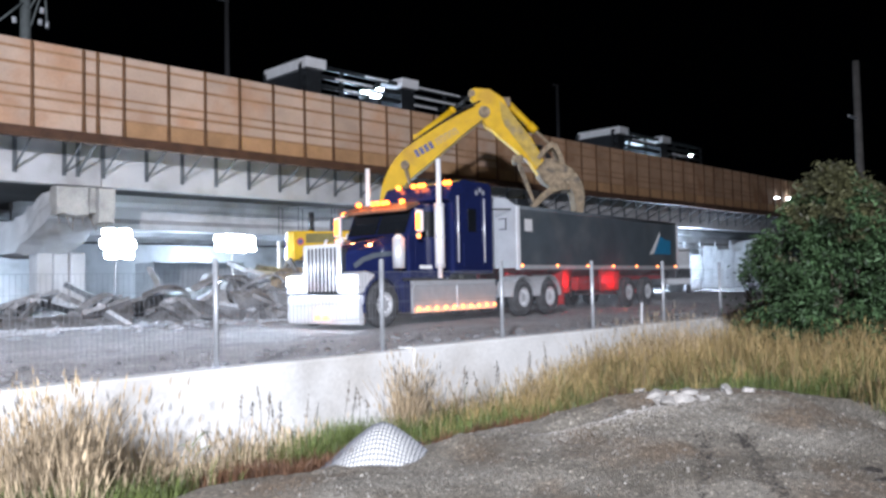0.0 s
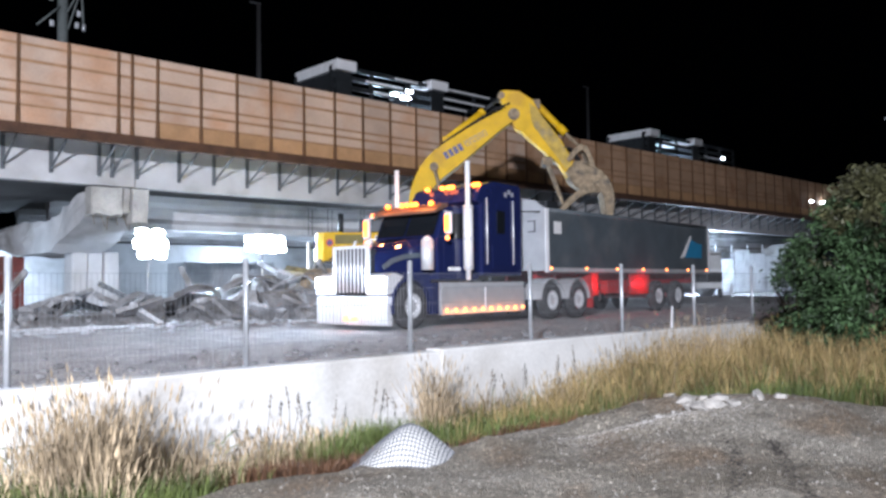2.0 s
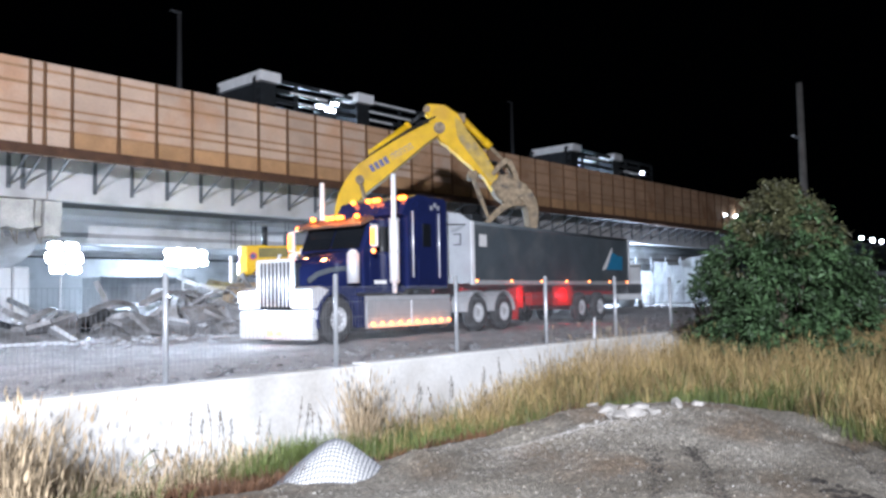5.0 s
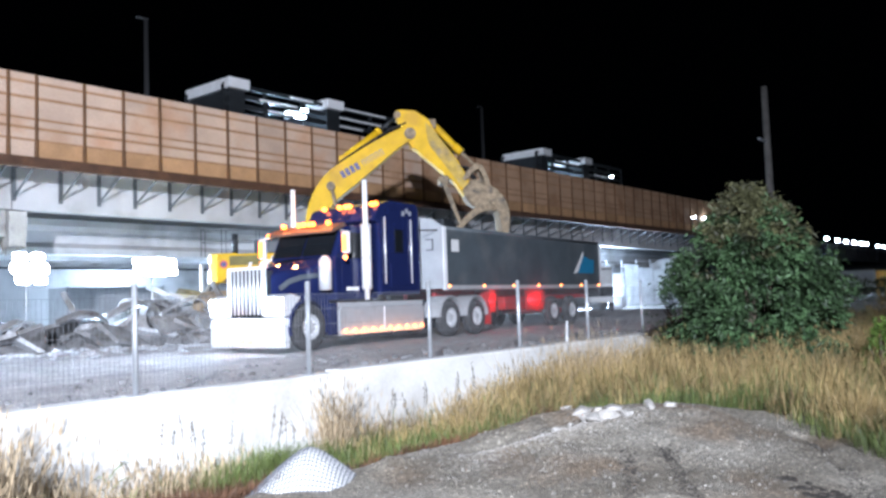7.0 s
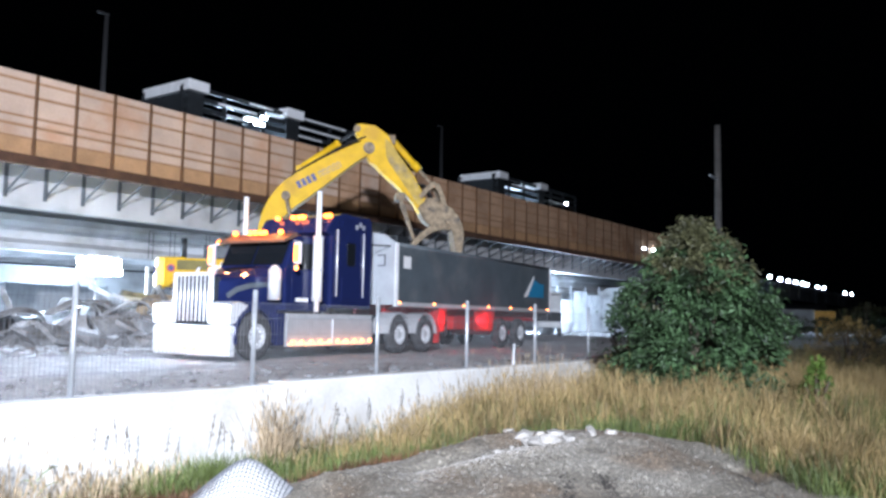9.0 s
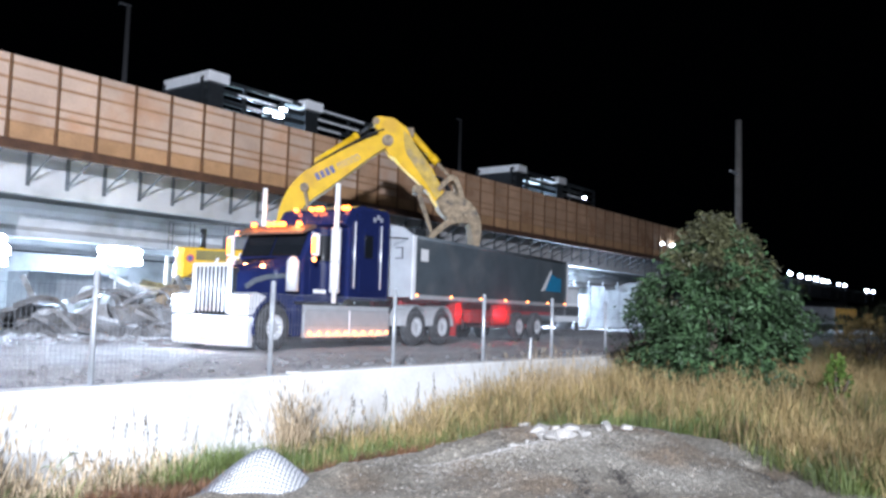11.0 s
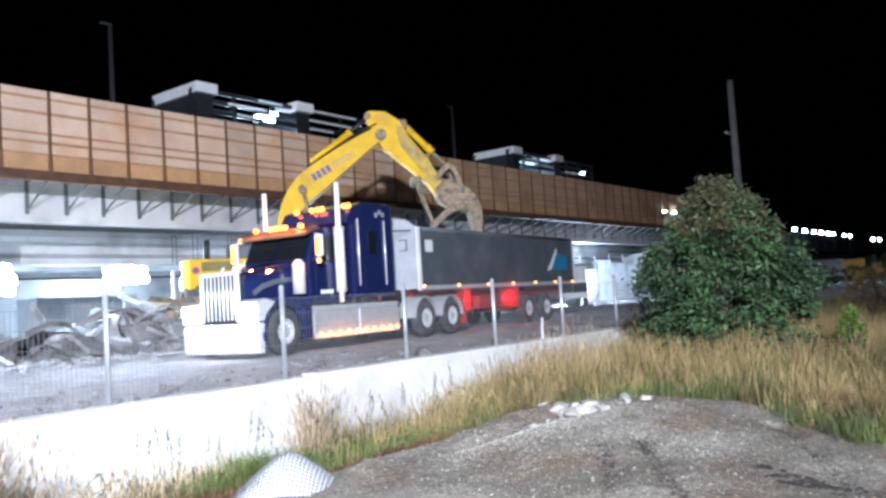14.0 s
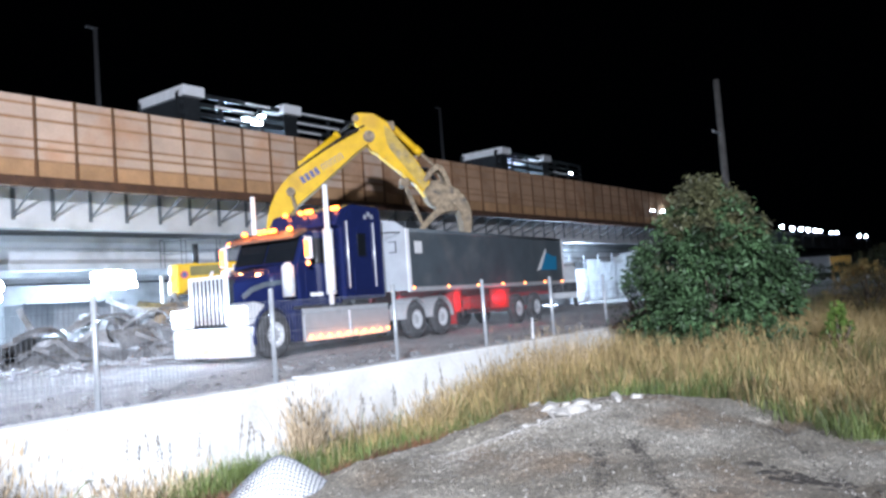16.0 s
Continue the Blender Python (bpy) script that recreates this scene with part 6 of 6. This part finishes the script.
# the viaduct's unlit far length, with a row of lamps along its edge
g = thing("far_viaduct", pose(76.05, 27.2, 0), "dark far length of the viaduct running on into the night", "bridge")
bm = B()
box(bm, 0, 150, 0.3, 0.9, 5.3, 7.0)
part("girder", bm, NIGHT_DARK, g)
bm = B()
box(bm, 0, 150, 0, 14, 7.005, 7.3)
part("deck", bm, NIGHT_DARK, g)
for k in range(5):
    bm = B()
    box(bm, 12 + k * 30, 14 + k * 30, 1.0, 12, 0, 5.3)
    part("pier", bm, NIGHT_DARK, g)
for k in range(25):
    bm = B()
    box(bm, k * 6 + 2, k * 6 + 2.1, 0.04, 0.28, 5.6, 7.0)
    part("stiffener", bm, NIGHT_DARK, g)


def far_lamp(x, z, s, base, y=27.0):
    g = thing("edge_floodlight", pose(x, y, base), "distant white floodlight on the viaduct edge", "floodlight", "distant floodlights")
    bm = B()
    tube(bm, (0, 0.4, 0), (0, 0.4, z - base), 0.04)
    part("post", bm, DARK, g)
    bm = B()
    box(bm, -s * 0.6, s * 0.6, 0.1, 0.4, z - base - s * 0.3, z - base + s * 0.3, Matrix.Identity(4), 0.05)
    part("lamp_head", bm, FAR, g)


for x, s in ((66.1, 0.16), (68.6, 0.42), (70.9, 0.16)):
    far_lamp(x, 8.0, s, 7.2, 26.55)
for x, z, s in ((92.5, 7.83, 0.22), (95.4, 7.92, 0.2), (101.2, 7.92, 0.22), (109.4, 7.84, 0.6), (114.6, 7.78, 0.7), (119.2, 7.78, 0.6), (123.5, 7.79, 0.7), (127.9, 7.79, 0.7), (131.0, 7.8, 0.5), (138.4, 7.76, 0.5), (143.0, 7.78, 0.5), (161.8, 7.63, 0.8), (168.5, 7.66, 0.7)):
    far_lamp(x, z, s, 7.3)


# ---- things under and beyond the viaduct ----
def container(x, y, rz, material, label):
    g = thing("shipping_container", pose(x, y, SITE, 0, 0, rz), label, "container")
    bm = B()
    box(bm, -3.0, 3.0, 0.04, 2.4, 0.12, 2.5)
    part("shell", bm, material, g)
    for k in range(20):
        bm = B()
        box(bm, -2.85 + k * 0.3 - 0.07, -2.85 + k * 0.3 + 0.07, 0.0, 0.039, 0.2, 2.42)
        part("corrugation", bm, material, g)
    for xx in (-3.0, 2.9):
        bm = B()
        box(bm, xx, xx + 0.1, -0.02, 0.08, 0.0, 2.55)
        part("corner_post", bm, material, g)


container(8.2, 39.5, 0, RUST, "dull red shipping container under the viaduct")
container(24.5, 45.0, 0, PALE, "pale grey site container under the viaduct")
g = thing("marker_post", pose(18.08, 27.0, SITE), "slim white post lit by the work lights", "post")
bm = B()
tube(bm, (0, 0, 0), (0, 0, 2.75), 0.07)
part("shaft", bm, WHITE_STEEL, g)
bm = B()
box(bm, -0.2, 0.2, -0.2, 0.2, 0.0, 0.08)
part("base_plate", bm, DARK, g)

# white sheeting and bags behind the trailer
g = thing("site_hoarding", pose(58.0, 32.0, SITE, 0, 0, -25), "crumpled white sheeting on a site hoarding under the viaduct", "hoarding")
for k in range(7):
    bm = B()
    n = 6
    top = 3.0 + 0.8 * noise.noise(Vector((k * 1.7, 0, 0)))
    rows = [[bm.verts.new((k * 1.5 + 1.44 * i / n, 0.07 * noise.noise(Vector((k + i * 0.6, j * 0.8, 2))), 0.1 + top * j / n)) for j in range(n + 1)] for i in range(n + 1)]
    for i in range(n):
        for j in range(n):
            bm.faces.new((rows[i][j], rows[i + 1][j], rows[i + 1][j + 1], rows[i][j + 1]))
    t = bmesh.ops.solidify(bm, geom=bm.faces[:], thickness=0.02)
    part("sheet", bm, WHITE_STEEL, g)
for k in range(8):
    bm = B()
    bar(bm, (k * 1.5 - 0.03, 0.3, -0.1), (k * 1.5 - 0.03, 0.3, 3.9), 0.08)
    part("post", bm, GALV, g)
for k, (x, y) in enumerate(((52.0, 28.5), (53.4, 29.2), (55.0, 28.6), (56.2, 30.0))):
    bm = B()
    chunk(bm, Matrix.Translation((0, 0, 0.52)) @ Matrix.Diagonal((1.1, 1.1, 1.15, 1)), 0.3, 2, k)
    o = solid("bulk_bag", bm, WHITE_STEEL, "full white bulk bag standing on the site ground", "bag", "bulk bags on the site")
    o.matrix_world = pose(x, y, SITE - 0.02, 0, 0, k * 20)

# far machines and shed beyond the bush
def far_truck(x, y, rz, paint, label):
    g = thing("parked_lorry", pose(x, y, SITE - 0.05, 0, 0, rz), label, "lorry", "lorries far off")
    bm = B()
    prism(bm, [(-3.5, 0.6), (-3.5, 1.8), (-3.1, 2.7), (-1.7, 2.85), (-1.7, 0.6)], 0, 2.4, None, 0.06)
    part("cab", bm, paint, g)
    bm = B()
    box(bm, -1.6, 4.2, 0.0, 2.4, 0.9, 2.95, None, 0.03)
    part("box_body", bm, paint, g)
    for xx in (-2.8, 1.9, 3.1):
        bm = B()
        tube(bm, (xx, -0.02, 0.5), (xx, 0.3, 0.5), 0.5, None, 16)
        part("wheel", bm, TYRE, g)


far_truck(49.5, 26.0, 28, WHITE_STEEL, "white lorry parked under the viaduct behind the trailer")
far_truck(103, 24.6, -55, WHITE_STEEL, "white lorry parked far off beyond the bush")
far_truck(113, 24.4, -72, mat("orange_paint", (0.5, 0.26, 0.05), 0.5), "orange lorry parked far off beyond the bush")
for k, (x, y, r_, h_) in enumerate(((30, 5.0, 1.6, 1.6), (36, 2.5, 2.0, 1.8), (27, 1.0, 1.2, 0.9), (44, 6.5, 2.2, 2.2), (59, 13.6, 3.0, 1.7), (60, 11.4, 2.6, 1.5), (62, 9.2, 3.0, 1.9))):
    bush(x, y, height(x, y) - 0.05, r_, h_, 3500, ("ochre brown roadside scrub beyond the bank", "dark green roadside shrub in the night beyond the bank")[k in (1, 3, 4, 5, 6)], (OCHRE, LEAF)[k in (1, 3, 4, 5, 6)], (OCHRE, TOPLEAF)[k in (1, 3, 4, 5, 6)])

# ---- clods by the barrier and scattered debris ----
bm = B()
for i in range(520):
    x, y = random.uniform(0.5, 22), BY + 0.45 + abs(random.gauss(0, 1.6))
    k = random.uniform(0.03, 0.1)
    chunk(bm, Matrix.Translation((x, y, height(x, y) + k * 0.2)) @ Matrix.Rotation(random.uniform(0, 6), 4, "Z") @ Matrix.Diagonal((k * 1.4, k, k * 0.8, 1)), 0.6, 1, i)
solid("soil_clods", bm, RUBBLE, "dark soil clods and stones along the fence", "clods", kind="stuff")
bm = B()
for i in range(260):
    x, y = random.uniform(4, 17), random.gauss(20.3, 1.3)
    k = random.uniform(0.05, 0.22)
    e = Euler((random.uniform(-0.3, 0.3), random.uniform(-0.3, 0.3), random.uniform(0, 6))).to_matrix().to_4x4()
    chunk(bm, Matrix.Translation((x, y, height(x, y) + k * 0.12)) @ e @ Matrix.Diagonal((k * 1.6, k, k * 0.35, 1)), 0.5, 1, i)
solid("debris_chips", bm, CLOTH, "pale broken chips scattered before the rubble heaps", "debris", kind="stuff")
for i, (x, y, L, rz) in enumerate(((5.2, 21.2, 2.6, 8), (7.8, 20.6, 2.2, -6), (6.4, 19.8, 1.6, 15), (13.2, 19.6, 1.5, 4), (9.6, 20.2, 1.2, 30))):
    bm = B()
    box(bm, -L / 2, L / 2, -0.09, 0.09, 0.0, 0.07, None, 0.01)
    o = solid("board", bm, CLOTH, "pale loose board lying on the site ground", "board", "loose boards on the site")
    o.matrix_world = pose(x, y, height(x, y) + 0.01, 0, 0, rz)
